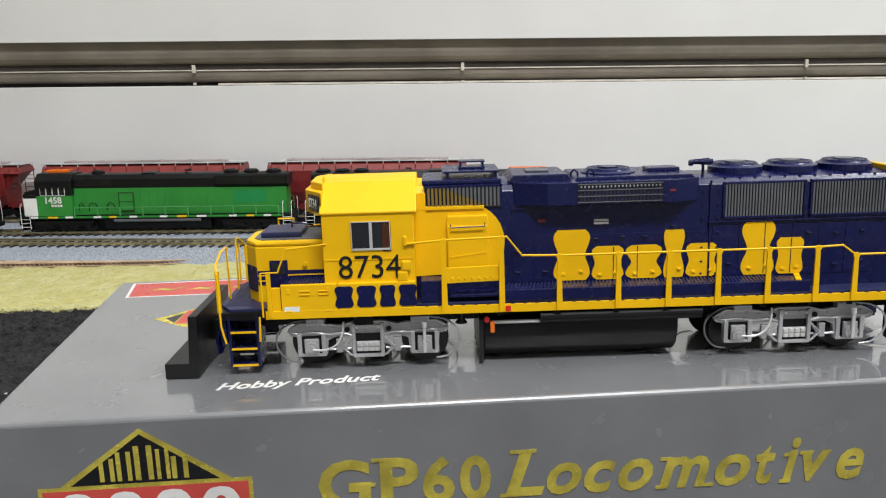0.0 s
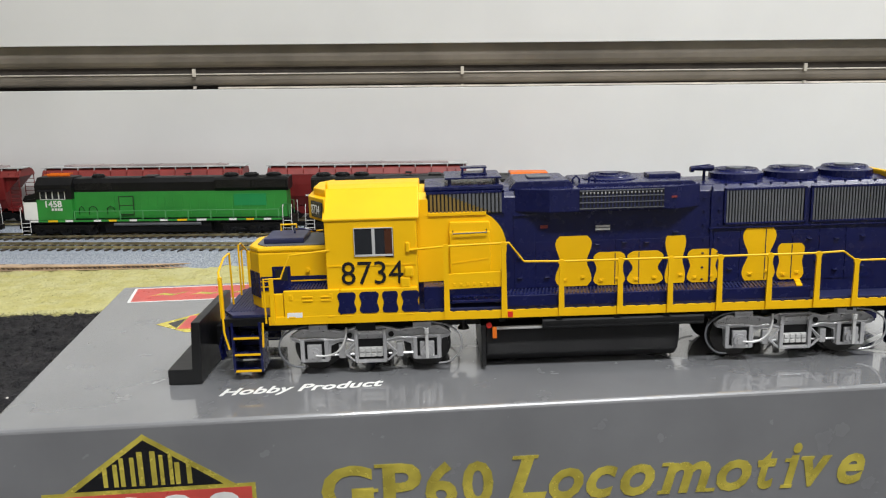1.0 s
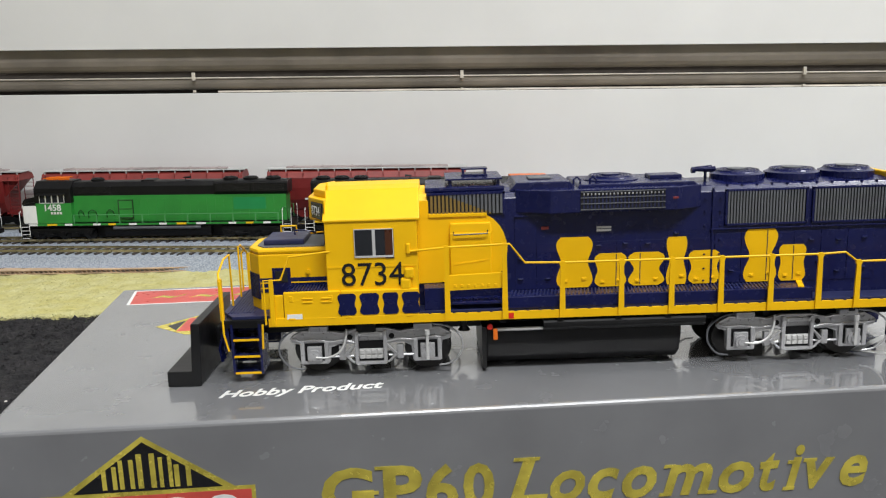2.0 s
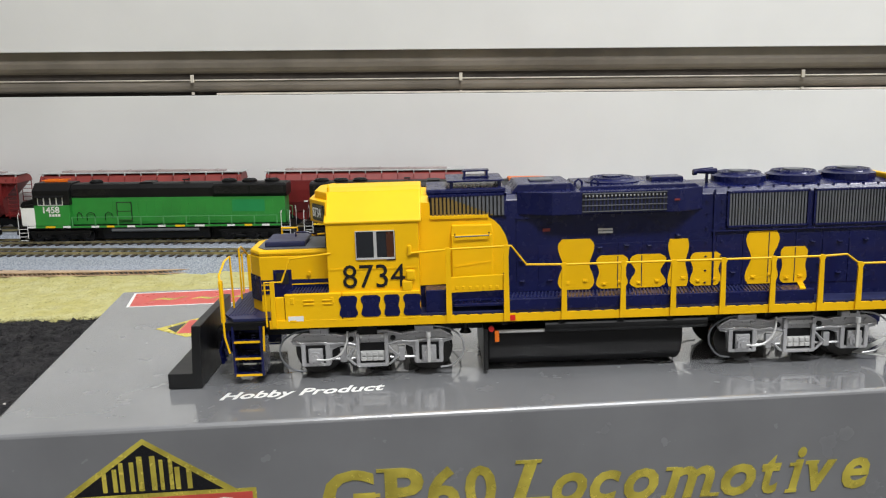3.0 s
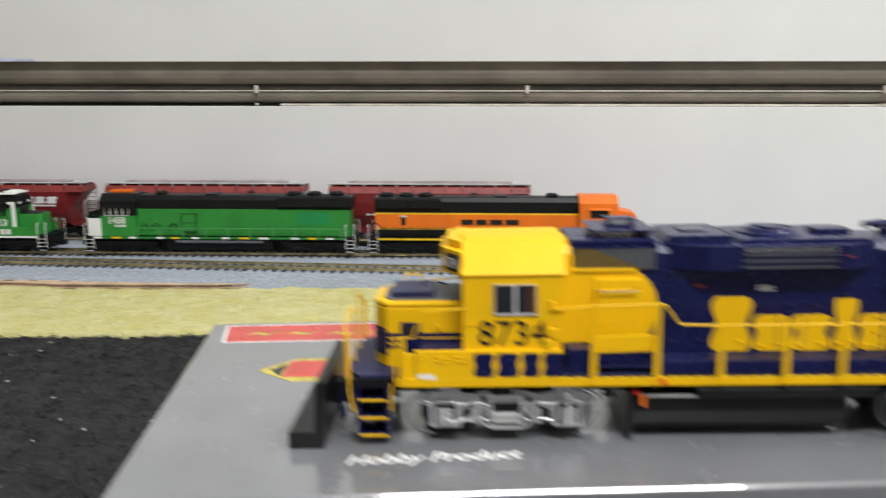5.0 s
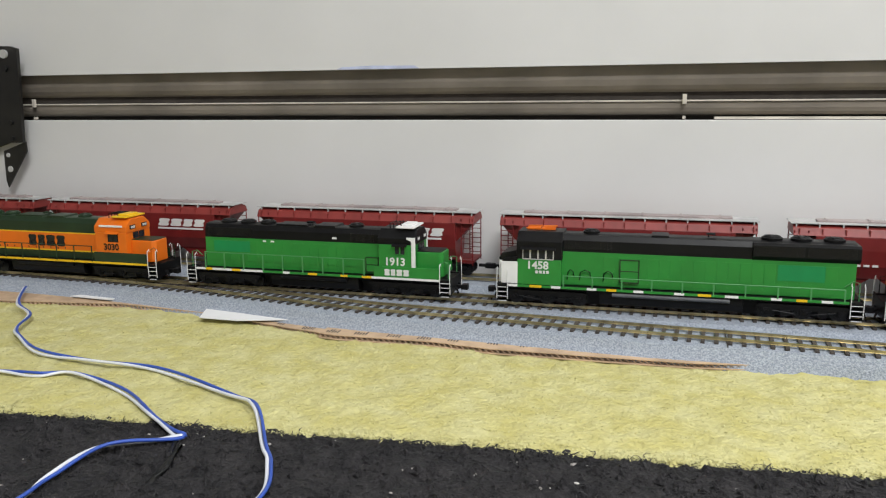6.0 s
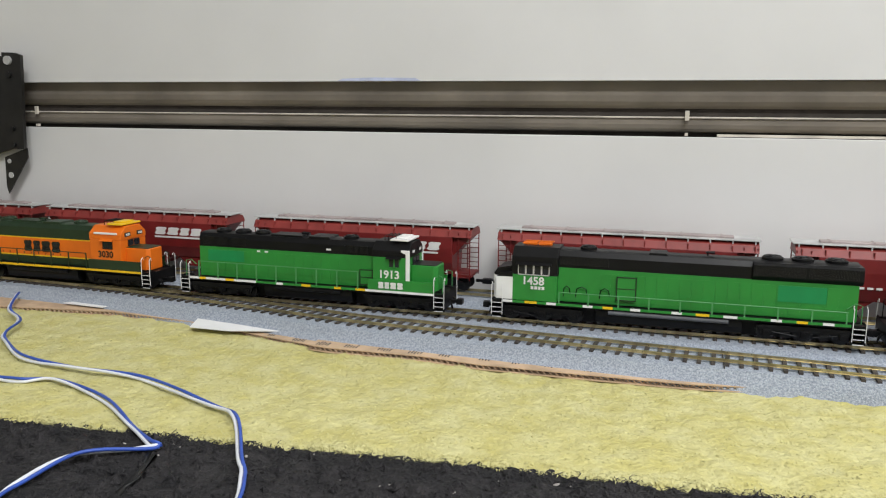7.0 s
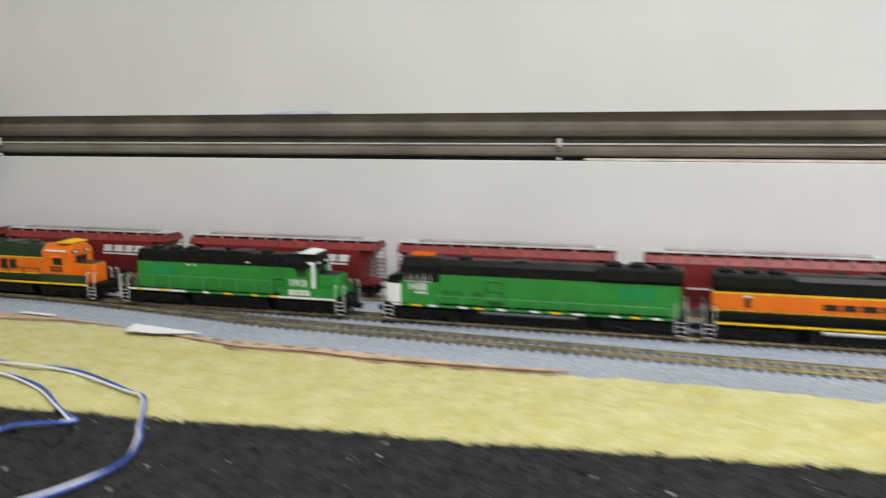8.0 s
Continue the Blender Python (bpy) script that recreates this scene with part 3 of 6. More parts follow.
        part("nose_top", bm, sch["nose_top"], eng)
    bm = bm_()
    prism(bm, [(-cw, 16), (cw, 16), (cw, split), (-cw, split)], "yz", c0, c1, 0.5)
    cab = part("cab", bm, sch["cab"], eng)
    bm = bm_()
    prism(bm, [(-cw, split), (cw, split), (cw, cz - 7), (9, cz - 0.6), (-9, cz - 0.6), (-cw, cz - 7)], "yz", c0 - 0.6, c1 + 0.5, 0.6)
    roof = part("cab_roof", bm, sch["cab_roof"], eng)
    for s in (-1, 1):
        w0, w1 = spec["window"]
        lo, hi = spec.get("window_z", (20.0, 12.2))
        panes = spec.get("panes", 2)
        for k in range(panes):
            a = w0 + (w1 - w0) * k / panes
            b = w0 + (w1 - w0) * (k + 1) / panes
            bm = bm_()
            box(bm, a + 0.3, b - 0.3, s * cw - 0.25, s * cw + 0.25, cz - lo + 0.5, cz - hi - 0.4)
            win = part("cab_window", bm, GLASS_DARK, cab)
            bm = bm_()
            for u0, u1, v0, v1 in ((a, a + 0.6, cz - lo, cz - hi), (b - 0.6, b, cz - lo, cz - hi), (a, b, cz - lo, cz - lo + 0.7), (a, b, cz - hi - 0.6, cz - hi)):
                box(bm, u0, u1, s * cw - 0.4, s * cw + 0.4, v0, v1)
            part("window_frame", bm, sch.get("window_frame", sch["cab"]), win)
        bm = bm_()
        prism(bm, [(s * (cw + 0.1), cz - 11.0), (s * (cw + 3.0), cz - 12.6), (s * (cw + 3.0), cz - 12.9), (s * (cw + 0.1), cz - 11.8)], "yz", w0 - 1.5, w1 + 1.5)
        part("window_awning", bm, sch["cab_roof"], cab)
        bm = bm_()
        box(bm, c0 - 0.9, c0 - 0.4, s * 4 - 3.4, s * 4 + 3.4, cz - 18, cz - 12.5)
        part("windscreen", bm, GLASS_DARK, cab)
    if "cab_post" in sch:
        for s in (-1, 1):
            bm = bm_()
            prism(bm, [(c0 - 1.0, 18), (c0 + 2.2, 18), (c0 + 2.2, cz - 9), (c0 + 6, cz - 7.5), (c0 + 6, cz - 6), (c0 - 1.0, cz - 6)], "xz", s * cw - 0.5, s * cw + 0.5, 0.3)
            part("cab_post", bm, sch["cab_post"], cab, "white cab corner post")
    for s in (-1, 1):
        bm = bm_()
        if not wide:
            box(bm, c0 - 1.2, c0 - 0.4, s * 8 - 3.6, s * 8 + 3.6, cz - 9.5, cz - 6.0, 0.3)
            plate = part("number_board", bm, BLACK, cab)
            bm = bm_()
            for k in range(4):
                box(bm, c0 - 1.35, c0 - 1.15, s * 8 - 2.6 + k * 1.4, s * 8 - 1.7 + k * 1.4, cz - 8.8, cz - 6.8)
            part("board_mark", bm, PRINT_WHITE, plate)
        else:
            bm.free()
        if "eave_strip" in sch:
            bm = bm_()
            box(bm, c0 + 3, c1 - 5, s * 16.9 - 0.6, s * 16.9 + 0.6, cz - 7.4, cz - 5.6, 0.5)
            part("eave_strip", bm, sch["eave_strip"], roof, "pale strip along the cab eave")
    if "sun_shade" in sch:
        bm = bm_()
        box(bm, c0 + 1, c0 + 16, -13, 13, cz + 0.2, cz + 1.6, 0.5)
        box(bm, c0 + 4, c0 + 13, -8, 8, cz + 1.4, cz + 3.0, 0.8)
        part("roof_unit", bm, sch["sun_shade"], roof, "roof-top cooling unit on the cab")
        bm = bm_()
        for a in range(4):
            tube(bm, [(c0 + 13 + a * 3, -8, cz - 1), (c0 + 13 + a * 3, -8, cz + 3), (c0 + 13 + a * 3, 8, cz + 3), (c0 + 13 + a * 3, 8, cz - 1)], 0.4)
        part("roof_frame", bm, SATIN_BLACK, roof)
    if "beacon" in sch:
        for q in range(2):
            bm = bm_()
            box(bm, c0 + 5 + q * 11, c0 + 15 + q * 11, -1, 1, cz - 0.6, cz + 1.0, 0.2)
            for a in range(3):
                tube(bm, [(c0 + 5 + q * 11, -6 + a * 6, cz + 1.2), (c0 + 15.5 + q * 11, -6 + a * 6, cz + 1.5)], 0.55)
            part("roof_antenna", bm, sch["beacon"], roof, "orange antenna unit on the cab roof")
    if "battery" in spec:
        for s in (-1, 1):
            bm = bm_()
            box(bm, spec["battery"][0], spec["battery"][1], s * 16.9 - 0.6, s * 16.9 + 0.6, 15.8, 24.2, 0.25)
            part("battery_box", bm, sch.get("battery", sch["cab"]), eng)
    # hood in paint bands
    h0, h1 = spec["hood"]
    hz = spec["roof"]
    z = 16.0
    for name, top, m in sch["bands"]:
        bm = bm_()
        if top >= hz:
            prism(bm, [(-10.8, z), (10.8, z), (10.8, hz - 4.5), (8.6, hz - 0.6), (5, hz), (-5, hz), (-8.6, hz - 0.6), (-10.8, hz - 4.5)], "yz", h0, h1, 0.25)
        else:
            box(bm, h0, h1, -10.8, 10.8, z, top, 0.12)
        part(name, bm, m, eng)
        z = top
    # access doors along the lower side, each a thin panel with a latch
    lower = sch["bands"][0][2]
    ztop = min(sch["bands"][0][1] - 1, 38)
    for s in (-1, 1):
        x = h0 + spec.get("door_from", 24)
        while x + 8 < h1 - 4:
            bm = bm_()
            box(bm, x, x + 7.4, s * 10.8 - 0.2, s * 10.8 + 0.2, 18.5, ztop, 0.08)
            box(bm, x + 6.2, x + 6.9, s * 11.0 - 0.15, s * 11.0 + 0.15, 24, 25.6)
            part("hood_door", bm, lower, eng)
            x += 7.8
        if "patch" in spec:
            p0, p1, q0, q1 = spec["patch"]
            bm = bm_()
            box(bm, p0, p1, s * 11.05 - 0.1, s * 11.05 + 0.1, q0, q1)
            part("paint_patch", bm, PATCH_GREEN, eng, "newer green paint patch")
        for a, b, z0, z1, m in spec.get("boxes", ()):
            bm = bm_()
            box(bm, a, b, s * 11.4 - 1.2, s * 11.4 + 1.2, z0, z1, 0.3)
            sb = part("side_box", bm, m, eng)
            bm = bm_()
            for u0, u1, v0, v1 in ((a - 0.5, a + 0.3, z0, z1), (b - 0.3, b + 0.5, z0, z1), (a - 0.5, b + 0.5, z1 - 0.7, z1 + 0.1), (a - 0.5, b + 0.5, z0 - 0.2, z0 + 0.6), (a, b, (z0 + z1) / 2 - 0.3, (z0 + z1) / 2 + 0.3)):
                box(bm, u0, u1, s * 12.6 - 0.25, s * 12.6 + 0.25, v0, v1)
            part("box_frame", bm, DARK_GREEN, sb)
        for a, b in spec.get("arches", ()):
            bm = bm_()
            tube(bm, [(a, s * 11.2, 20), (a + 0.6, s * 12.4, 26), ((a + b) / 2, s * 12.6, 28), (b - 0.6, s * 12.4, 26.4), (b, s * 11.2, 22)], 0.35)
            part("grab_iron", bm, SATIN_BLACK, eng)
        for a, b, z0, z1 in spec.get("grilles", ()):
            bm = bm_()
            k = a
            while k < b:
                box(bm, k, k + 0.5, s * 11.0 - 0.25, s * 11.0 + 0.25, z0, z1)
                k += 1.0
            part("side_grille", bm, BLACK, eng)
        for a, b, z0, z1, m in spec.get("marks", ()):
            bm = bm_()
            box(bm, a, b, s * 11.15 - 0.06, s * 11.15 + 0.06, z0, z1)
            part("small_plate", bm, m, eng)
    if "flare" in spec:
        f0, f1 = spec["flare"]
        bm = bm_()
        prism(bm, [(-11, hz - 13), (11, hz - 13), (13.6, hz - 10), (13.6, hz - 2.4), (11.5, hz - 0.8), (-11.5, hz - 0.8), (-13.6, hz - 2.4), (-13.6, hz - 10)], "yz", f0, f1, 0.4)
        fl = part("radiator_flare", bm, sch["bands"][-1][2], eng)
        for s in (-1, 1):
            for a, b in ((f0 + 2, (f0 + f1) / 2 - 1), ((f0 + f1) / 2 + 1, f1 - 3)):
                bm = bm_()
                k = a
                while k < b:
                    box(bm, k, k + 0.45, s * 13.6 - 0.2, s * 13.6 + 0.2, hz - 9.6, hz - 3)
                    k += 0.9
                part("radiator_grille", bm, BLACK, fl)
    for x, r in spec["fans"]:
        roof_fan(eng, x, hz - 0.3, r, sch["bands"][-1][2])
    for a, b, w, h in spec.get("humps", ()):
        bm = bm_()
        prism(bm, [(a, hz - 1), (a + 1.5, hz + h), (b - 1.5, hz + h), (b, hz - 1)], "xz", -w, w, 0.4)
        part("roof_hump", bm, sch["bands"][-1][2], eng)
    bm = bm_()
    tube(bm, [(spec.get("horn", 80), 0, hz - 1), (spec.get("horn", 80), 0, hz + 2)], 0.5)
    for q in (-1.6, 0, 1.6):
        cyl(bm, (spec.get("horn", 80) + 1.5, q, hz + 2.2), "x", 0.4, 6, 8, 0.9)
    part("air_horn", bm, sch["bands"][-1][2], eng)
    # handrails
    for s in (-1, 1):
        r0, r1 = spec["rail"]
        bm = bm_()
        tube(bm, [(r0, s * 17.6, spec["rail_z"]), (r1, s * 17.6, spec["rail_z"])], 0.38)
        part("handrail", bm, sch["rail"], eng)
        n = spec["posts"]
        for k in range(n):
            x = r0 + (r1 - r0) * k / (n - 1)
            bm = bm_()
            box(bm, x - 0.5, x + 0.5, s * 17.6 - 0.25, s * 17.6 + 0.25, 15.5, spec["rail_z"] + 0.3)
            part("handrail_post", bm, sch["rail"], eng)
    for s in (-1, 1):
        for pts in ([(3, s * 13, 15.6), (3, s * 13, 28), (6, s * 12, 29), (9, s * 12, 27)], [(L - 3, s * 13, 15.6), (L - 3, s * 13, 28), (L - 7, s * 12, 29), (L - 12, s * 12, 25)]):
            bm = bm_()
            tube(bm, pts, 0.35)
            part("end_rail", bm, sch["rail"], eng)
    # running gear
    for cx in (37, L - 37):
        three_axle_truck(eng, cx, SATIN_BLACK)
    bm = bm_()
    prism(bm, [(-13.5, 4), (-10, 2), (10, 2), (13.5, 4), (15, 8), (15, 12.6), (-15, 12.6), (-15, 8)], "yz", 76, L - 76, 0.6)
    part("fuel_tank", bm, SATIN_BLACK, eng)
    bm = bm_()
    for s in (-1, 1):
        cyl(bm, ((76 + L - 76) / 2, s * 15.6, 11.4), "x", 1.6, L - 170, 14)
    part("air_reservoir", bm, spec.get("tank_pipe", SATIN_BLACK), eng)
    # road number and name
    for s, near in ((-1, True), (1, False)):
        tx, tz, size = spec["number_at"]
        if near:
            m = side_face(tx, -cw - 0.35, tz)
        else:
            m = side_face(tx + size * 2.35, cw + 0.35, tz, False)
        if spec["number"]:
            islands(lettering("road_number", spec["number"], size, spec["number_mat"], eng, m, bold=0.22), eng)
        for x, z, h, widths, gap, m in spec.get("names", ()):
            y = (17.9 if z < 24 and spec["scheme"]["bands"][0][2] is GREEN and not wide else (cw + 0.3)) if x < c1 else 11.3
            if near:
                blocks("painted_name", eng, m, x, -y, z, h, widths, gap, True)
            else:
                blocks("painted_name", eng, m, x, y, z, h, widths, gap, False)
    return eng


def sill_pattern(L, base, seed):
    """Reflective dashes, white and yellow, along a painted sill."""
    rnd = random.Random(seed)
    out, x = [], 9.0
    cols = [WHITE, base, STRIPE_YELLOW, base, WHITE, base, base]
    i = 0
    while x < L - 9:
        w = min(rnd.choice((7, 9, 12)), L - 9 - x)
        out.append((x, x + w, cols[i % len(cols)]))
        x += w
        i += 1
    return out


GREEN_SD40 = {"nose": GREEN, "nose_top": SATIN_BLACK, "cab": GREEN, "cab_roof": SATIN_BLACK, "cab_post": WHITE, "sun_shade": WHITE, "window_frame": GREEN, "rail": RAIL_GREEN,
              "bands": [("hood_side", 40.5, GREEN), ("hood_top", 53, SATIN_BLACK)]}
ORANGE_SD40 = {"battery": DARK_GREEN, "nose": ORANGE, "nose_top": DARK_GREEN, "cab": ORANGE, "cab_roof": ORANGE, "sun_shade": STRIPE_YELLOW, "eave_strip": WHITE, "window_frame": SATIN_BLACK, "rail": DARK_GREEN,
               "bands": [("hood_base", 22, DARK_GREEN), ("hood_stripe", 23.2, STRIPE_YELLOW), ("hood_side", 38, ORANGE), ("hood_line", 39, STRIPE_YELLOW), ("hood_top", 53, DARK_GREEN)]}
GREEN_WIDE = {"split": 20.4, "nose": WHITE, "nose_top": SATIN_BLACK, "cab": GREEN, "cab_roof": SATIN_BLACK, "beacon": ORANGE, "window_frame": GALV, "rail": RAIL_GREEN,
              "bands": [("hood_side", 41, GREEN), ("hood_top", 54, SATIN_BLACK)]}
ORANGE_WIDE = {"nose": ORANGE, "cab": ORANGE, "cab_roof": ORANGE, "window_frame": SATIN_BLACK, "rail": SATIN_BLACK,
               "bands": [("hood_base", 23, SATIN_BLACK), ("hood_stripe", 24.4, STRIPE_YELLOW), ("hood_side", 37, ORANGE), ("hood_line", 38.5, STRIPE_YELLOW), ("hood_top", 53.5, SATIN_BLACK)]}

back_engine(dict(L=228, x=-383, turned=True, scheme=GREEN_SD40, label="green and black model engine with white corner posts",
                 cab=(29, 58, 53.5), nose=(8, 29, 35.5), wide=False, window=(36, 45), hood=(58, 213), roof=52, sill=[(9, 64, WHITE), (64, 72, STRIPE_YELLOW), (72, 84, GREEN), (84, 90, STRIPE_YELLOW), (90, 110, GREEN), (110, 118, STRIPE_YELLOW), (118, 134, GREEN), (134, 140, WHITE), (140, 158, GREEN), (158, 178, WHITE), (178, 186, STRIPE_YELLOW), (186, 204, WHITE), (204, 210, STRIPE_YELLOW), (210, 219, WHITE)], battery=(8, 62), fans=[(82, 6), (160, 6.5), (178, 6.5), (196, 6.5)],
                 humps=[(96, 116, 9, 1.2), (120, 150, 8, 1.0)], patch=(172, 205, 29, 38), door_from=30, grilles=[(170, 210, 42, 49), (64, 84, 42, 48)], rail=(70, 210), rail_z=29, posts=9, horn=120,
                 number="1913", number_at=(33, 25.4, 8.6), number_mat=PRINT_WHITE, marks=[(95, 99, 43, 44.5, PRINT_WHITE), (150, 153, 38.2, 39.6, PRINT_WHITE), (157, 160, 38.2, 39.6, PRINT_WHITE)],
                 names=[(33, 17.4, 5.0, [4.6, 4.8, 3.8, 4.4], 0.8, PRINT_WHITE)], boxes=[(60, 70, 18, 30, GREEN)]))
back_engine(dict(L=228, x=-640, turned=True, scheme=ORANGE_SD40, label="orange and dark green model engine with yellow stripes",
                 cab=(29, 60, 53.5), nose=(6, 29, 34.5), wide=False, window=(37, 47), hood=(60, 213), roof=52, sill=[(9, 219, STRIPE_YELLOW)], battery=(10, 62), fans=[(82, 6), (160, 6.5), (178, 6.5), (196, 6.5)],
                 humps=[(96, 116, 9, 1.2), (120, 150, 8, 1.0)], door_from=30, grilles=[(170, 210, 42, 49)], rail=(64, 210), rail_z=29, posts=9, horn=120,
                 number="3030", number_at=(34, 26.5, 7.6), number_mat=PRINT_BLACK, names=[(96, 26.5, 9.5, [9, 9.5, 7.5, 8.5], 1.4, PRINT_BLACK)]))
back_engine(dict(L=250.5, x=-347.5, scheme=GREEN_WIDE, label="green and black model engine with a white nose",
                 cab=(15.5, 48, 55.5), nose=(1, 16.5, 38), wide=True, window=(19.5, 42.5), window_z=(20.5, 11.6), panes=4, hood=(48, 245), roof=53.8, sill=sill_pattern(250, GREEN, 8), fans=[(68, 6), (192, 7), (211, 7), (232, 7)],
                 humps=[(110, 124, 8, 1.0)], flare=(179, 247), patch=(196, 226, 27, 38), door_from=30, rail=(50, 238), rail_z=24, posts=10, horn=150, tank_pipe=GRILLE,
                 number="1458", number_at=(22.5, 28.2, 8.2), number_mat=PRINT_WHITE, names=[(29, 24.8, 2.2, [2.3, 2.3, 1.9, 2.2], 0.5, PRINT_WHITE)],
                 boxes=[(90, 103, 20, 37, GREEN)], arches=[(52, 57), (61, 69), (78, 85)], grilles=[(49, 84, 43, 49)]))
back_engine(dict(L=248, x=163, turned=True, scheme=ORANGE_WIDE, label="orange and black model engine with yellow stripes",
                 cab=(22, 56, 55.5), nose=(4, 24, 40), wide=True, window=(30, 46), hood=(56, 242), roof=53, sill=[(9, 239, STRIPE_YELLOW)], fans=[(80, 6), (196, 7), (214, 7), (232, 7)],
                 flare=(182, 242), humps=[(120, 134, 8, 1.0)], door_from=30, rail=(62, 236), rail_z=25, posts=10, horn=150, tank_pipe=GALV,
                 number="", number_at=(34, 27.8, 7.0), number_mat=PRINT_BLACK, names=[(110, 28, 4.5, [13, 13, 11, 12], 1.5, PRINT_BLACK)], marks=[(214, 218, 27, 35, PRINT_BLACK), (213, 219, 34, 36, PRINT_WHITE)]))


# ---- hopper cars ----
def hopper_car():
    car = thing("hopper_car", pose(0, 0, 0), "dark red covered hopper car with grey roof walk", "hopper car", "hopper cars in the back row")
    L = 206.0
    bm = bm_()
    prism(bm, [(-12.5, 14), (12.5, 14), (16.6, 24), (17.2, 36), (16.8, 46), (13, 51.5), (6, 53.6), (-6, 53.6), (-13, 51.5), (-16.8, 46), (-17.2, 36), (-16.6, 24)], "yz", 18, L - 18, 0.4)
    part("car_body", bm, RED_BROWN, car)
    bm = bm_()
    prism(bm, [(-16.9, 46.2), (-13.2, 51.8), (-6, 54.0), (6, 54.0), (13.2, 51.8), (16.9, 46.2)], "yz", 2, L - 2, 0.2)
    part("car_roof", bm, RED_TOP, car, "paler red roof")
    for s in (-1, 1):
        x = 6.0
        while x < L - 5:
            bm = bm_()
            box(bm, x, x + 0.8, s * 15.2 - 1.4, s * 15.2 + 1.4, 46.4, 51.2)
            part("roof_rib", bm, RED_TOP, car)
            x += 16.2
    bm = bm_()
    box(bm, 0.5, L - 0.5, -12.6, 12.6, 54.4, 55.0)
    for k in range(13):
        for q in (-11.5, 11.5):
            box(bm, 4 + k * 16.4, 5 + k * 16.4, q - 1.0, q + 1.0, 52.0, 54.5)
    part("roof_walk", bm, GALV, car, "pale grey metal roof walk")
    bm = bm_()
    box(bm, 20, L - 20, -4.6, 4.6, 54.9, 56.6, 0.6)
    part("hatch_cover", bm, HATCH, car)
    for k in range(6):
        bm = bm_()
        box(bm, 26 + k * 30, 27.5 + k * 30, -5.2, 5.2, 56.2, 57.1, 0.2)
        part("hatch_clamp", bm, HATCH, car)
    for k in range(4):
        bm = bm_()
        a = 20 + k * 42
        prism(bm, [(a, 15), (a + 40, 15), (a + 26, 5), (a + 14, 5)], "xz", -11, 11, 0.4)
        part("hopper_chute", bm, RED_BROWN, car)
    for x0, x1, xs in ((2, 18, 18), (L - 18, L - 2, L - 18)):
        bm = bm_()
        box(bm, x0, x1, -14.5, 14.5, 12.2, 14.2, 0.2)
        part("end_platform", bm, RED_BROWN, car)
        for s in (-1, 1):
            bm = bm_()
            for xx in (x0 + 1.0, x1 - 5.0) if x0 < 50 else (x0 + 5.0, x1 - 1.0):
                tube(bm, [(xx, s * 15.5, 10), (xx, s * 15.5, 50)], 0.5)
            lo, hi = (x0 + 1.0, x1 - 5.0) if x0 < 50 else (x0 + 5.0, x1 - 1.0)
            for q in range(9):
                tube(bm, [(lo, s * 15.7, 12 + q * 4.2), (hi, s * 15.7, 12 + q * 4.2)], 0.35)
            part("end_ladder", bm, RED_BROWN, car)
        bm = bm_()
        xe = 3 if x0 < 50 else L - 3
        prism(bm, [(xe, 46), (xs, 30 if x0 < 50 else 30), (xs, 50), (xe, 52)], "xz", -13, 13)
        part("end_slope", bm, RED_BROWN, car)
    for x in (1, L - 1):
        coupler(car, x, -1 if x < 50 else 1)
    for cx in (20, L - 20):
        bm = bm_()
        box(bm, cx - 4, cx + 4, -12, 12, 6, 9.5, 0.3)
        t = part("truck", bm, SATIN_BLACK, car)
        for s in (-1, 1):
            bm = bm_()
            prism(bm, [(cx - 13, 7.5), (cx - 9, 8.5), (cx - 5, 10), (cx + 5, 10), (cx + 9, 8.5), (cx + 13, 7.5), (cx + 11, 4.5), (cx + 5, 4), (cx - 5, 4), (cx - 11, 4.5)], "xz", s * 13 - 1, s * 13 + 1, 0.3)
            part("side_frame", bm, SATIN_BLACK, t)
        for k in (-1, 1):
            wheelset(t, cx + k * 10, r=5.3, z=5.3, mat=BLACK)
    blocks("painted_name", car, PRINT_WHITE, 128, -17.3, 34.5, 7.0, [11.5, 12, 10, 11], 1.4, True, 0.3)
    bm = bm_()
    box(bm, 128, 176, -17.5, -17.2, 31.6, 33.2)
    part("painted_line", bm, PRINT_WHITE, car)
    bm = bm_()
    for k in range(4):
        box(bm, 40 + k * 6, 44 + k * 6, -17.3, -17.0, 24, 25.6)
    part("data_plate", bm, PRINT_WHITE, car)
    return car


HOPPER_Z = RAIL_Z + 0.0015
first = hopper_car()
first.matrix_world = pose(-0.817, HOPPER_Y + 0.002, HOPPER_Z)
for x in (-1.035, -0.587, -0.3625, -0.1355):
    copy_thing(first, pose(x, HOPPER_Y + 0.002, HOPPER_Z))

# ---- cardboard box that carries the engine ----
BOX_TOP = 67.0


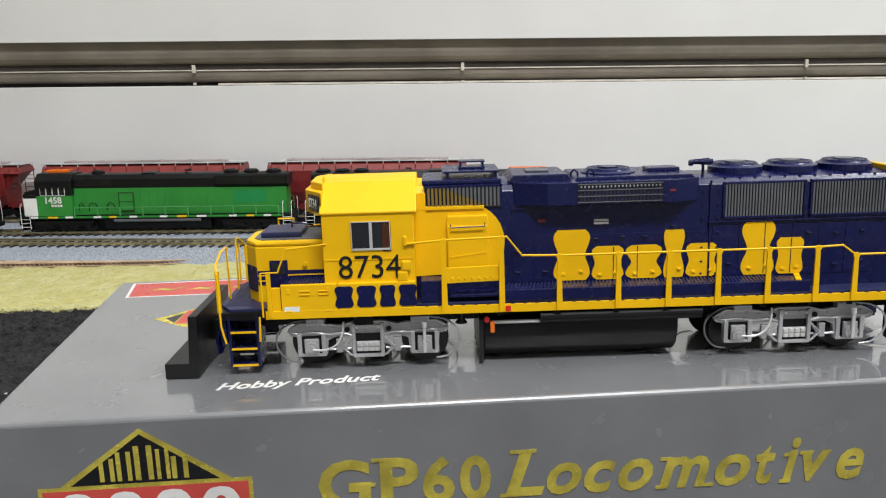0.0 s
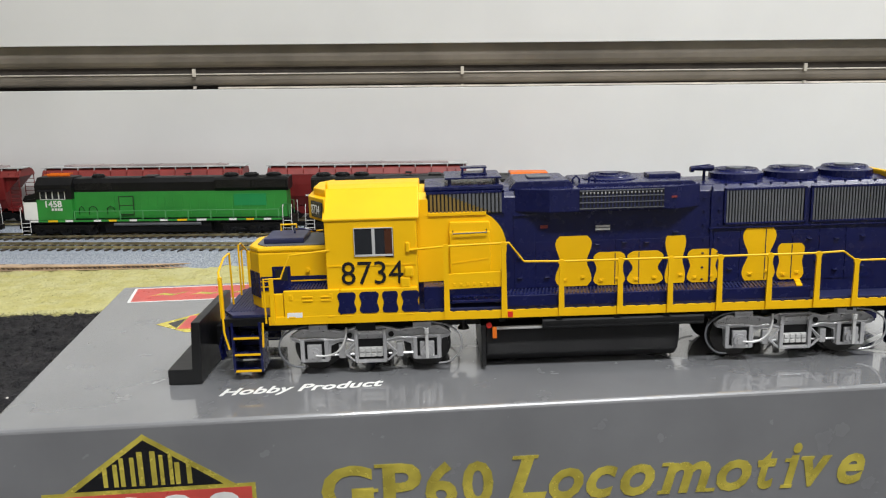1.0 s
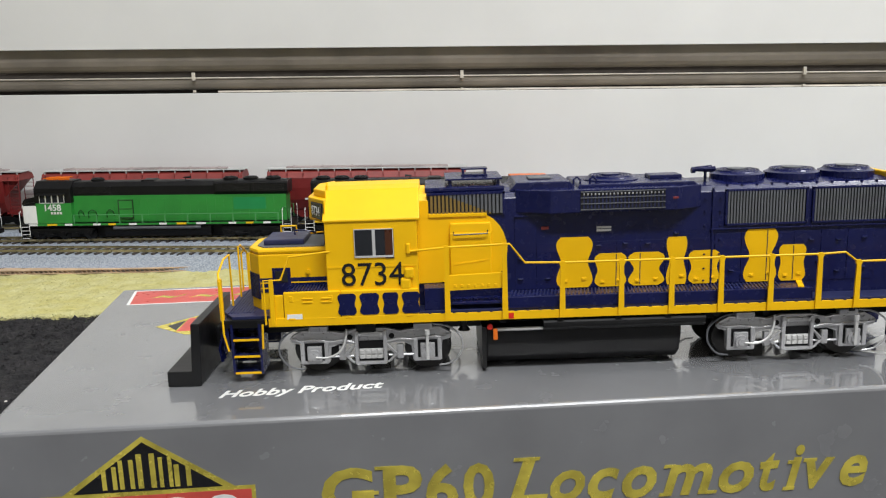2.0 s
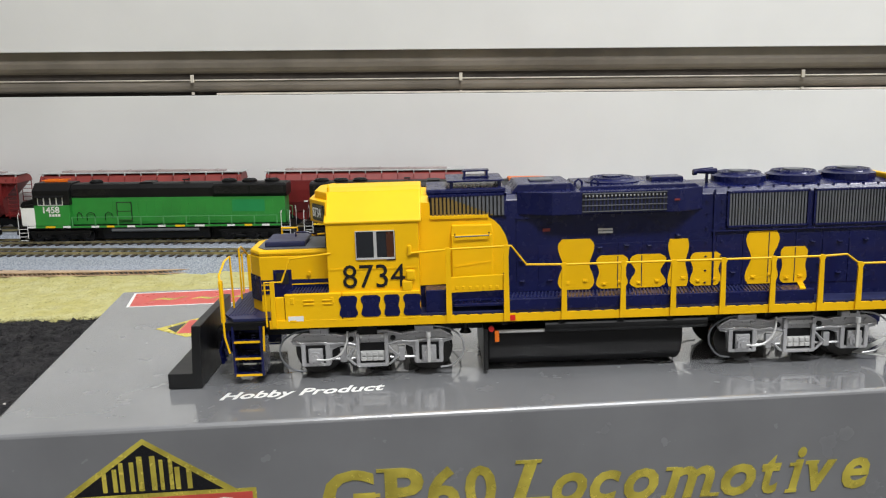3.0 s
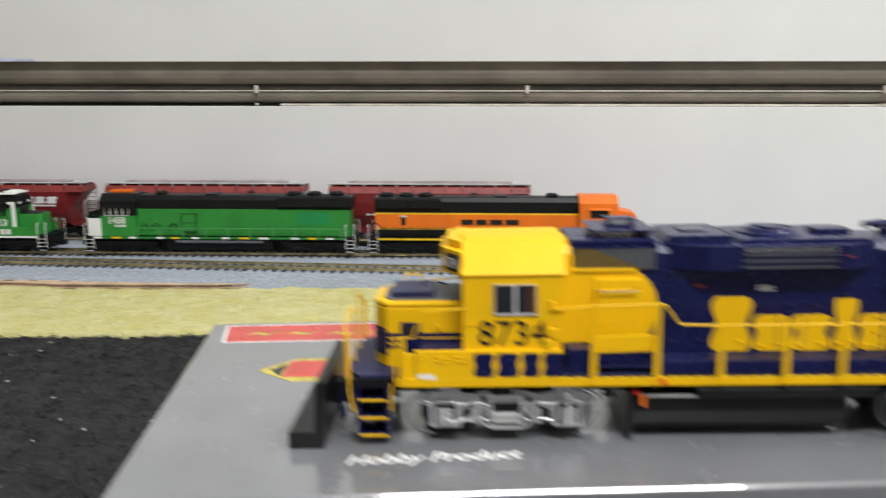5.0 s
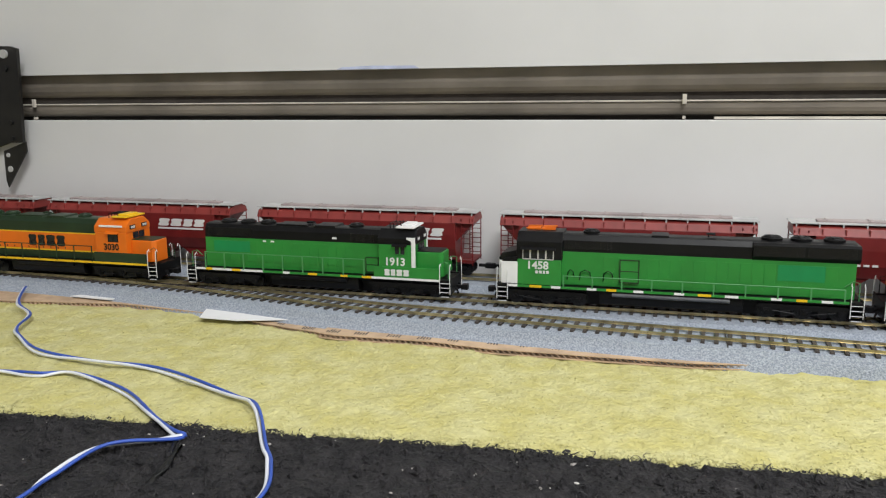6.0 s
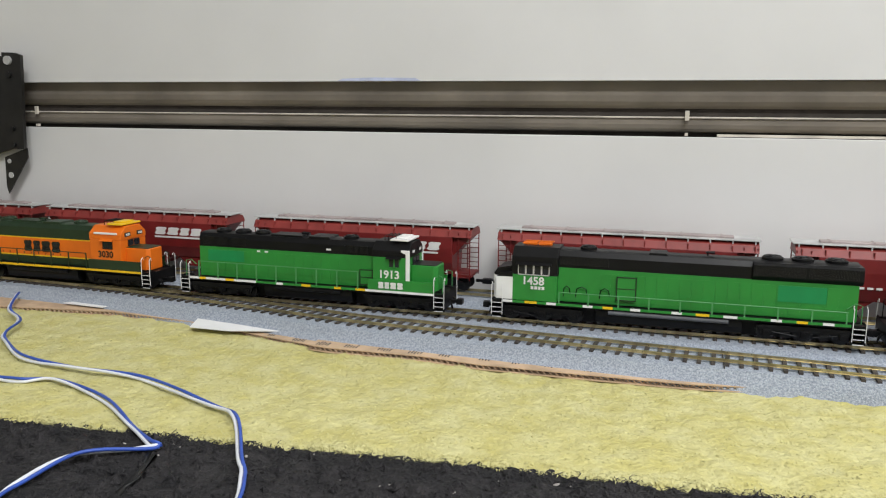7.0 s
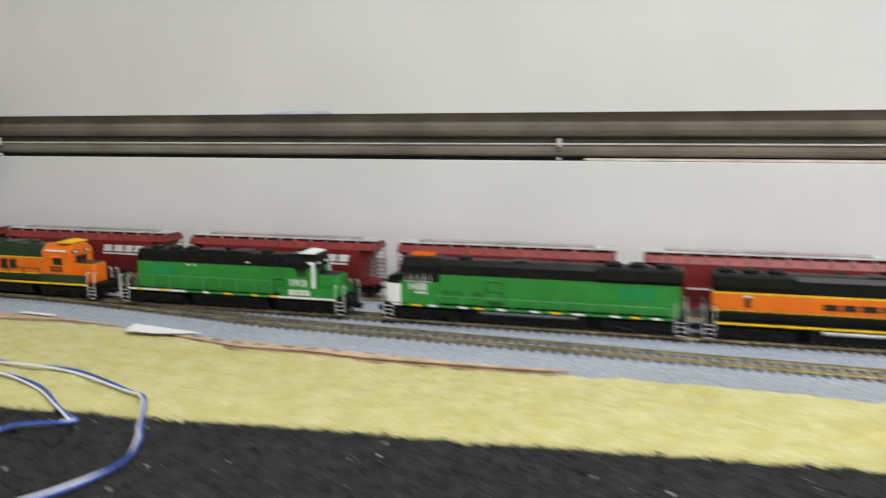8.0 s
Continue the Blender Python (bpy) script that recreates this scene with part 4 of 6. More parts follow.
def carton():
    """A glossy grey box, slightly out of square; its top leans with the engine."""
    root = thing("cardboard_box", pose(0, 0, 0), "glossy grey cardboard box with gold lettering, on the black felt", "box")
    a, b = Vector((-75, -31, 0)), Vector((218, -17.6, 0))
    depth = Vector((-17.5, 140, 0))
    top = [a, b, b + depth, a + depth]
    bm = bm_()
    up = [bm.verts.new(LEVEL @ ((p + Vector((0, 0, BOX_TOP))) * MM)) for p in top]
    down = []
    for v in up:
        down.append(bm.verts.new((v.co.x, v.co.y, MAT_Z - 0.0005)))
    bm.faces.new(up)
    bm.faces.new(down)
    for k in range(4):
        j = (k + 1) % 4
        bm.faces.new((down[k], down[j], up[j], up[k]))
    bmesh.ops.recalc_face_normals(bm, faces=bm.faces[:])
    bmesh.ops.bevel(bm, geom=bm.edges[:], offset=0.0011, segments=3, affect="EDGES", profile=0.5)
    part("carton", bm, BOX_GREY, root, "", 1)
    return root


carton_box = carton()
# prints on the box: flat, a hair above the card
TOP_M = LEVEL @ pose(0, 0, (BOX_TOP + 0.03) * MM)
FRONT_TURN = math.degrees(math.atan2(13.4, 293))
FRONT_M = LEVEL @ pose(-75 * MM, -31.04 * MM, BOX_TOP * MM, 90, 0, FRONT_TURN)


def flat_print(name, pts, mat, m, label="", lift=0.0, thick=0.03):
    """A thin printed shape in millimetres on the plane m."""
    bm = bm_()
    prism(bm, pts, "xy", lift, lift + thick)
    bm.transform(Matrix.Diagonal((MM, MM, MM, 1)))
    bm.transform(m)
    return part(name, bm, mat, carton_box, label, 1)


def print_text(name, text, size, mat, m, x, y, shear=0.0, width=1.0, bold=0.0, turn=0.0, lift=0.05):
    ob = lettering(name, text, size, mat, carton_box, pose(x, y, lift, 0, 0, turn), shear, 0.03, width, bold)
    ob.data.transform(m @ Matrix.Identity(4))
    return ob


# top face: red label at the back, side label, small badge, white words
flat_print("back_label_rim", [(-86.5, 105.8), (-82, 84), (20, 88), (20, 110)], PRINT_WHITE, TOP_M)
flat_print("back_label", [(-85.2, 104.8), (-81, 85), (20, 89), (20, 109)], PRINT_RED, TOP_M, "red printed label with gold script", 0.03)
for k in range(5):
    x = -76 + k * 15
    flat_print("label_script", [(x, 93), (x + 4, 97), (x + 9, 95), (x + 13, 99), (x + 12, 96.5), (x + 8, 92.5), (x + 4, 94.5)], GOLD, TOP_M, "", 0.06)
flat_print("badge_rim", [(-61, 54), (-50, 66), (-22, 66), (-10, 46), (-48, 44)], GOLD, TOP_M)
flat_print("badge", [(-52, 63.5), (-24, 63.5), (-24, 48), (-52, 48)], PRINT_RED, TOP_M, "red and gold printed badge", 0.03)
flat_print("badge_mark", [(-57, 54.5), (-52.5, 60), (-52.5, 49)], PRINT_BLACK, TOP_M, "", 0.03)
print_text("printed_line", "Hobby Product", 6.6, PRINT_WHITE, TOP_M, -22.6, -13.2, 0.3, 1.03, 0.15, 4.6)
flat_print("badge_rim", [(153, 7), (176, 24), (205, 24), (205, -6), (176, -6)], PRINT_WHITE, TOP_M)
flat_print("badge", [(157, 7.4), (176, 21.5), (203, 21.5), (203, -4), (176, -4)], BOX_GREY, TOP_M, "", 0.03)
# front face: x along the edge from the corner, y down is negative
flat_print("logo_rim", [(17.6, -17.3), (38.0, -2.7), (59.4, -17.0)], GOLD, FRONT_M)
flat_print("logo_roof", [(20.4, -17.0), (38.0, -4.2), (56.4, -16.8)], PRINT_BLACK, FRONT_M, "black roof-shaped emblem with gold edge", 0.03)


def ring_print(name, x0, x1, y0, y1, stroke, mat, m, lift):
    """A hollow rounded mark of even stroke."""
    bm = bm_()
    n = 24
    loops = []
    for inset, z in ((0.0, lift), (0.0, lift + 0.03), (stroke, lift + 0.03), (stroke, lift)):
        loop = []
        for k in range(n):
            a = 2 * math.pi * k / n
            c, q = math.cos(a), math.sin(a)
            c, q = math.copysign(abs(c) ** 0.7, c), math.copysign(abs(q) ** 0.7, q)
            loop.append(bm.verts.new(((x0 + x1) / 2 + ((x1 - x0) / 2 - inset) * c, (y0 + y1) / 2 + ((y1 - y0) / 2 - inset * 0.7) * q, z)))
        loops.append(loop)
    for u, w in zip(loops, loops[1:] + loops[:1]):
        for k in range(n):
            bm.faces.new((u[k], u[(k + 1) % n], w[(k + 1) % n], w[k]))
    bmesh.ops.recalc_face_normals(bm, faces=bm.faces[:])
    bm.transform(Matrix.Diagonal((MM, MM, MM, 1)))
    bm.transform(m)
    return part(name, bm, mat, carton_box, "", 1)


for x0, x1, top in ((27.6, 31.2, -10.2), (31.8, 35.4, -8.6), (36.2, 40.6, -7.2), (41.4, 44.6, -8.3), (45.0, 49.0, -10.4)):
    w = (x1 - x0) * 0.3
    for u in (x0, x1 - w):
        flat_print("emblem_mark", [(u, -16.2), (u + w, -16.2), (u + w, top), (u, top)], GOLD, FRONT_M, "", 0.06)
flat_print("panel_rim", [(12.4, -48), (12.4, -17.2), (64.2, -16.9), (64.2, -48)], GOLD, FRONT_M, "", -0.01)
flat_print("panel", [(13.4, -47), (13.4, -18.2), (63.2, -17.9), (63.2, -47)], PRINT_RED, FRONT_M, "red printed panel", 0.03)
for k in range(4):
    x = 16.0 + k * 11.6
    ring_print("panel_mark", x, x + 10.8, -44, -19.0, 3.4, PRINT_WHITE, FRONT_M, 0.06)


def fitted_letter(ch, x0, x1, y0, y1, shear, bold, feet=()):
    """One gold letter set to its width and height on the front, with slab feet (from, to, at foot or head)."""
    ob = lettering("printed_title", ch, 20.0, GOLD, carton_box, Matrix.Identity(4), shear, 0.03 / 20, 1.0, bold)
    co = np.empty(len(ob.data.vertices) * 3)
    ob.data.vertices.foreach_get("co", co)
    co = co.reshape(-1, 3)
    lo, hi = co.min(0), co.max(0)
    k = Vector(((x1 - x0) * MM / (hi[0] - lo[0]), (y1 - y0) * MM / (hi[1] - lo[1]), 1))
    ob.data.transform(FRONT_M @ pose(x0 * MM, y0 * MM, 0.00012) @ Matrix.Diagonal((k.x, k.y, 6.0, 1)) @ Matrix.Translation((-lo[0], -lo[1], 0)))
    islands(ob, carton_box)
    for a, b, y in feet:
        flat_print("letter_foot", [(a, y), (b, y), (b + shear * 0.9, y + 0.9), (a + shear * 0.9, y + 0.9)], GOLD, FRONT_M, "", 0.07, 0.12)


for ch, x0, x1, y0, y1, feet in (("G", 80.2, 93.2, -27.2, -13.9, ((89.4, 94.4, -21.4),)), ("P", 95.6, 105.3, -27.0, -14.0, ((93.6, 98.6, -14.9), (93.6, 100.0, -27.0))),
                                 ("6", 106.1, 114.2, -27.0, -14.2, ()), ("0", 115.5, 123.4, -26.8, -14.5, ())):
    fitted_letter(ch, x0, x1, y0, y1, 0.0, 0.6, feet)
for ch, x0, x1, y0, y1, feet in (("L", 126.8, 137.0, -26.4, -13.8, ((128.2, 134.8, -14.7), (125.4, 130.6, -26.4))), ("o", 137.5, 146.4, -26.6, -17.8, ()), ("c", 147.1, 155.2, -26.6, -17.8, ()),
                                 ("o", 155.9, 164.8, -26.7, -17.8, ()), ("m", 166.4, 179.4, -26.6, -18.0, ((165.4, 168.6, -26.6), (166.6, 169.4, -18.9), (177.6, 180.4, -26.6))),
                                 ("o", 181.0, 190.1, -26.9, -18.1, ()), ("t", 191.6, 196.8, -26.9, -16.2, ((191.6, 194.2, -19.6),)), ("i", 198.6, 203.2, -26.9, -14.5, ((197.8, 200.8, -26.9), (198.8, 201.0, -19.6))),
                                 ("v", 203.7, 211.4, -26.9, -18.4, ((203.0, 206.4, -19.3),)), ("e", 212.9, 220.2, -26.9, -18.2, ())):
    fitted_letter(ch, x0, x1, y0, y1, 0.28, 0.55, feet)

# ---- the model engine on the box ----
ENGINE_M = LEVEL @ pose(0, 15 * MM, BOX_TOP * MM)
gp = thing("model_locomotive", ENGINE_M, "yellow and navy blue model engine standing on the grey box", "model locomotive")
REAR = 171.0
HW = 10.6

bm = bm_()
box(bm, -19, REAR - 2, -9.5, 9.5, 11.5, 15.6)
box(bm, -22, REAR, -17.4, 17.4, 15.4, 17.6, 0.2)
part("underframe", bm, SATIN_BLACK, gp)
bm = bm_()
prism(bm, [(-23.5, -11), (-20, -16.6), (REAR, -17.4), (REAR, 17.4), (-20, 16.6), (-23.5, 11)], "xy", 17.6, 18.4, 0.1)
part("deck", bm, NAVY_DECK, gp)
# raised grating on deck and walkway: rows of small bars
bm = bm_()
x = -22.0
while x < -15:
    box(bm, x, x + 0.35, -13, 13, 18.4, 18.6)
    x += 0.85
part("deck_grating", bm, NAVY_DECK, gp)
for s in (-1, 1):
    y = s * 17.8
    bm = bm_()
    box(bm, -10, REAR - 10, y - 0.25, y + 0.25, 15.6, 17.9, 0.1)
    part("sill", bm, YELLOW, gp, "yellow sill strip")
    bm = bm_()
    x = 33.0
    while x < REAR - 12:
        box(bm, x, x + 0.7, y - 0.3, y + 0.3, 17.9, 18.05)
        x += 3.3
    part("sill_clip", bm, NAVY, gp)
    bm = bm_()
    box(bm, 54.5, 55.9, y - 0.4, y + 0.4, 15.9, 17.4)
    part("reflector", bm, RED, gp, "small red reflector")
    # walkway duct with its grating
    bm = bm_()
    y0, y1 = (-17.2, -10.6) if s < 0 else (10.6, 17.2)
    box(bm, 54, 137, y0, y1, 18.3, 21.6, 0.25)
    duct = part("walkway_duct", bm, NAVY, gp)
    bm = bm_()
    x = 55.0
    while x < 129:
        a, b = (y0 + 0.5, y1 - 0.3)
        prism(bm, [(x, a), (x + 0.4, a), (x + 1.5, b), (x + 1.1, b)], "xy", 21.6, 21.85)
        x += 1.0
    part("grating", bm, NAVY_DECK, duct)
    bm = bm_()
    prism(bm, [(133, y0), (134.6, y0), (136.8, y1), (135.2, y1)] if s < 0 else [(135.2, y0), (136.8, y0), (134.6, y1), (133, y1)], "xy", 21.62, 21.95)
    part("edge_mark", bm, YELLOW, duct)

# nose
bm = bm_()
prism(bm, [(-16.5, -6.0), (-13.2, -10.4), (7, -10.4), (7, 10.4), (-13.2, 10.4), (-16.5, 6.0)], "xy", 18.3, 34.0, 0.35)
nose = part("nose", bm, YELLOW, gp)
bm = bm_()
prism(bm, [(-16.5, -6.0), (-13.2, -10.4), (-3, -10.4), (7, -10.4), (7, 10.4), (-13.2, 10.4), (-16.5, 6.0)], "xy", 34.0, 35.5, 0.7)
part("nose_cap", bm, YELLOW, nose)
bm = bm_()
prism(bm, [(-14.2, -5.4), (-11.8, -8.6), (7, -8.6), (7, 8.6), (-11.8, 8.6), (-14.2, 5.4)], "xy", 35.4, 35.8, 0.1)
part("nose_top", bm, GRILLE, nose, "grey anti-glare top")
bm = bm_()
prism(bm, [(-12.2, -6.6), (-1.0, -6.6), (-1.0, 6.6), (-12.2, 6.6)], "xy", 35.8, 37.3, 0.4)
part("nose_hatch", bm, NAVY_DECK, nose, "blue-grey sand hatch")
bm = bm_()
tube(bm, [(-4, -3, 38.0), (-4, -3, 39.2), (-1, -3, 39.2), (2, -3, 38.4)], 0.3)
part("hatch_handle", bm, NAVY, nose)
bm = bm_()
tube(bm, [(-9.5, 6, 36.4), (-9.5, 6, 39), (-5, 6, 39), (-5, 6, 36.4)], 0.35)
part("grab_iron", bm, YELLOW, nose)
for s in (-1, 1):
    y = s * 10.45
    bm = bm_()
    box(bm, -13.0, 7.0, y - 0.12, y + 0.12, 23.4, 27.4)
    part("nose_band", bm, NAVY, nose, "navy band round the nose")
    for z in (24.4, 25.9):
        bm = bm_()
        box(bm, -13.0, 7.0, y - 0.2, y + 0.2, z, z + 0.35)
        part("pin_stripe", bm, YELLOW, nose)
    bm = bm_()
    box(bm, -9.6, -4.6, y - 0.25, y + 0.25, 18.4, 30.2, 0.1)
    door = part("nose_door", bm, NAVY, nose)
    bm = bm_()
    box(bm, -8.8, -5.4, y - 0.4, y + 0.4, 26.2, 29.4, 0.1)
    part("door_pane", bm, GLASS_DARK, door)
    bm = bm_()
    cyl(bm, (0.2, s * 10.6, 29), "y", 0.6, 0.8, 10)
    part("latch", bm, YELLOW, nose)
bm = bm_()
for s in (-1, 1):
    prism(bm, [(-16.7, s * 6.2), (-13.4, s * 10.6), (-13.1, s * 10.5), (-16.4, s * 6.1)], "xy", 21.5, 28.5)
box(bm, -16.75, -16.45, -6, 6, 21.5, 28.5)
part("nose_band", bm, NAVY, nose)

# cab
CW = 17.0
bm = bm_()
box(bm, 6.2, 30.6, -CW, CW, 18.2, 43.6, 0.25)
cab = part("cab", bm, YELLOW, gp)
bm = bm_()
prism(bm, [(-CW - 0.35, 43.4), (CW + 0.35, 43.4), (CW + 0.35, 44.0), (9.4, 51.0), (4.5, 51.7), (-4.5, 51.7), (-9.4, 51.0), (-CW - 0.35, 44.0)], "yz", 5.8, 31.4, 0.3)
part("cab_roof", bm, YELLOW, cab)
bm = bm_()
prism(bm, [(6.4, -16.0), (1.6, -8.4), (1.0, -7.0), (1.0, 7.0), (1.6, 8.4), (6.4, 16.0)], "xy", 43.0, 49.2, 0.3)
part("number_housing", bm, YELLOW, cab)
bm = bm_()
prism(bm, [(6.4, -12.0), (2.4, -6.0), (2.4, 6.0), (6.4, 12.0)], "xy", 49.2, 51.2, 0.4)
part("housing_top", bm, YELLOW, cab)
for s in (-1, 1):
    mid = Vector((4.1, s * 12.3, 46.0))
    m = Matrix.Translation(mid) @ Matrix.Rotation(math.atan2(-7.6, 4.8) if s < 0 else math.atan2(7.6, 4.8), 4, "Z")
    bm = bm_()
    box(bm, -3.5, 3.5, -0.35, 0.35, -2.2, 2.2, 0.3)
    bm.transform(m)
    board = part("number_board", bm, PRINT_BLACK, cab)
    if s < 0:
        lettering("board_number", "8734", 3.6, PRINT_WHITE, board, m @ pose(-3.1, -0.4, -1.25, 90, 0, 0), 0, 0.04, 0.72)
bm = bm_()
for s in (-1, 1):
    box(bm, 5.85, 6.3, s * 12 - 3.6, s * 12 + 3.6, 37.2, 43.0)
    box(bm, 5.85, 6.3, s * 4.2 - 3.2, s * 4.2 + 3.2, 38.4, 43.0)
part("windscreen", bm, GLASS_DARK, cab)
bm = bm_()
tube(bm, [(6.5, -9, 50), (6.5, -9, 52.2), (6.5, -8, 52.6)], 0.35)
part("roof_grab", bm, YELLOW, cab)
for s in (-1, 1):
    y = s * CW
    # side window: silver frame, two sliding panes, opening into the cab
    bm = bm_()
    box(bm, 14.0, 24.2, y - 0.12, y + 0.12, 33.9, 41.3)
    win = part("cab_window", bm, GLASS_DARK, cab, "sliding window in a silver frame")
    bm = bm_()
    for a, b, c, d in ((13.9, 14.1, 33.9, 41.4), (24.1, 24.3, 33.9, 41.4), (13.9, 24.3, 33.7, 34.2), (13.9, 24.3, 41.2, 41.4)):
        box(bm, a, b, y - 0.35, y + 0.35, c, d)
    part("window_frame", bm, GALV, win)
    bm = bm_()
    box(bm, 18.7, 19.5, y - 0.3, y + 0.3, 34.1, 41.2)
    part("mullion", bm, GALV, win)
    # flat brown panel over one end of the near-side window
    bm = bm_()
    for a, b in ((19.9, 24.4),):
        box(bm, a + 2.2, b, y - 0.2, y + 0.2, 33.3, 41.2)
    part("window_reflection_panel", bm, BROWN, win, "brown panel over one end of the window") if s < 0 else bm.free()
    bm = bm_()
    box(bm, 6.4, 30.2, y - 0.14, y + 0.14, 31.0, 31.4)
    part("side_seam", bm, YELLOW, cab)
    bm = bm_()
    box(bm, 25.8, 28.6, y - 0.9, y + 0.9, 24.8, 27.8, 0.5)
    box(bm, 27.0, 29.4, y - 0.9, y + 0.9, 27.8, 30.6, 0.5)
    part("mirror_bracket", bm, YELLOW, cab)
    bm = bm_()
    box(bm, 27.6, 28.6, y - 0.7, y + 0.7, 34.5, 37.2, 0.3)
    part("arm_rest", bm, YELLOW, cab)
    # battery boxes along the sill
    for a, b in ((-5.6, 9.4), (9.7, 30.4)):
        bm = bm_()
        yy = s * 17.4
        box(bm, a, b, yy - 0.6, yy + 0.6, 17.0, 25.0, 0.25)
        bb = part("battery_box", bm, YELLOW, gp)
        bm = bm_()
        for k in (a + 2.0, b - 2.4):
            box(bm, k - 0.5, k + 0.5, yy - 0.75, yy + 0.75, 22.4, 24.0, 0.15)
            box(bm, k - 0.9, k + 0.9, yy - 0.75, yy + 0.75, 17.4, 17.9, 0.15)
        part("latch", bm, YELLOW, bb)
        if a < 0:
            bm = bm_()
            for k in (-0.6, 4.4):
                for z in (22.0, 23.0):
                    box(bm, k, k + 2.8, yy - 0.85, yy + 0.85, z, z + 0.4, 0.15)
            part("vent_slot", bm, YELLOW, bb)
            bm = bm_()
            box(bm, -4.9, -0.8, yy - 0.66, yy + 0.66, 17.6, 19.0)
            part("small_plate", bm, PRINT_WHITE, bb)
    bm = bm_()
    box(bm, -9.6, -5.8, s * 17.2 - 0.5, s * 17.2 + 0.5, 17.0, 24.2, 0.2)
    part("side_shield", bm, YELLOW, gp)
    bm = bm_()
    x = -3.6
    while x < 6.0:
        box(bm, x, x + 0.4, min(s * 10.6, s * 16.8), max(s * 10.6, s * 16.8), 25.0, 25.2)
        x += 0.85
    part("grating", bm, NAVY_DECK, gp)
    bm = bm_()
    box(bm, -5.4, 6.2, min(s * 10.6, s * 16.9), max(s * 10.6, s * 16.9), 24.3, 25.0)
    part("box_top", bm, NAVY, gp)
islands(lettering("road_number", "8734", 9.0, PRINT_BLACK, cab, side_face(9.9, -CW - 0.2, 26.1), 0, 0.04, 0.95, 0.0), cab)
blocks("painted_name", gp, NAVY, 8.8, -18.05, 18.3, 5.9, [5.0, 5.3, 4.3, 4.9], 0.85, True)

# hood: navy body, yellow front section
bm = bm_()
prism(bm, [(-HW, 18.2), (HW, 18.2), (HW, 47.4), (9.2, 49.0), (4, 49.7), (-4, 49.7), (-9.2, 49.0), (-HW, 47.4)], "yz", 30.4, REAR - 8, 0.25)
hood = part("hood", bm, NAVY, gp, "navy blue engine hood")
bm = bm_()
prism(bm, [(-HW - 0.2, 24.6), (HW + 0.2, 24.6), (HW + 0.2, 47.6), (9.3, 49.3), (4, 50.0), (-4, 50.0), (-9.3, 49.3), (-HW - 0.2, 47.6)], "yz", 31.0, 33.6, 0.1)
part("hood_collar", bm, YELLOW, hood)
for s in (-1, 1):
    y = s * (HW + 0.1)
    lo, hi = (y - 0.25, y + 0.25)
    bm = bm_()
    arc = [(46.5 + 8.6 * math.cos(a), 33.4 + 10.4 * math.sin(a)) for a in [math.radians(q) for q in range(-70, 71, 14)]]
    prism(bm, [(30.5, 24.6), (37.5, 24.8), (38.5, 24.0)] + arc + [(46, 44.0), (30.5, 44.0)], "xz", lo, hi)
    part("yellow_panel", bm, YELLOW, hood, "yellow painted front of the hood")
    bm = bm_()
    box(bm, 30.5, 33.8, lo - 0.05, hi + 0.05, 42.9, 47.5)
    box(bm, 33.8, 49.6, lo - 0.4, hi + 0.4, 42.9, 43.8, 0.1)
    part("grille_surround", bm, YELLOW, hood)
    # inlet grille: vertical slats, part yellow part grey
    for yellowed in (True, False):
        bm = bm_()
        x = 34.4
        while x < 53.6:
            split = 49.2 - (x - 37.0) * 0.40
            z0, z1 = (43.6, min(48.9, split)) if yellowed else (max(43.6, split), 48.9)
            if z1 - z0 > 0.2:
                box(bm, x, x + 0.62, y - 0.5, y + 0.5, z0, z1)
            x += 1.05
        part("inlet_grille", bm, DULL_YELLOW if yellowed else GRILLE, hood)
    bm = bm_()
    box(bm, 33.8, 54.2, y - 0.15, y + 0.15, 43.2, 49.2)
    part("grille_back", bm, BLACK, hood)
    bm = bm_()
    box(bm, 33.4, 54.6, y - 0.6, y + 0.6, 48.9, 49.5)
    box(bm, 53.9, 54.5, y - 0.6, y + 0.6, 43.2, 49.4)
    part("grille_frame", bm, NAVY, hood)
    # locker on the yellow front, with handle
    bm = bm_()
    prism(bm, [(39.4, 26.5), (50.6, 26.5), (50.6, 38.6), (39.4, 38.6)], "xz", y - 1.4, y + 1.4, 0.3)
    prism(bm, [(39.2, 38.4), (50.8, 38.4), (50.4, 41.2), (39.6, 41.2)], "xz", y - 1.1, y + 1.1, 0.3)
    locker = part("locker", bm, YELLOW, hood, "yellow side locker with black handle")
    bm = bm_()
    yo = y + s * 1.7
    tube(bm, [(40.4, yo, 39.0), (40.4, yo + s * 0.5, 38.2), (49.6, yo + s * 0.5, 38.4), (49.6, yo, 39.2)], 0.2)
    part("handle", bm, BLACK, locker)
    bm = bm_()
    prism(bm, [(40, 29.6), (50, 30.8), (50, 31.2), (40, 30.0)], "xz", y - 1.5, y + 1.5)
    part("locker_seam", bm, YELLOW, locker)
    # step over the sill with its guard
    bm = bm_()
    yy = s * 17.5
    prism(bm, [(38.0, 24.0), (54.0, 24.4), (54.0, 28.6), (38.0, 28.2)], "xz", yy - 0.35, yy + 0.35, 0.1)
    part("step_guard", bm, YELLOW, gp)
    bm = bm_()
    for q in range(8):
        box(bm, 40 + q * 1.8, 40.7 + q * 1.8, yy - 0.5, yy + 0.5, 24.9, 25.7, 0.1)
    part("guard_stud", bm, YELLOW, gp)
    bm = bm_()
    box(bm, 39.6, 53.4, min(s * 11, s * 16.8), max(s * 11, s * 16.8), 19.8, 20.5, 0.15)
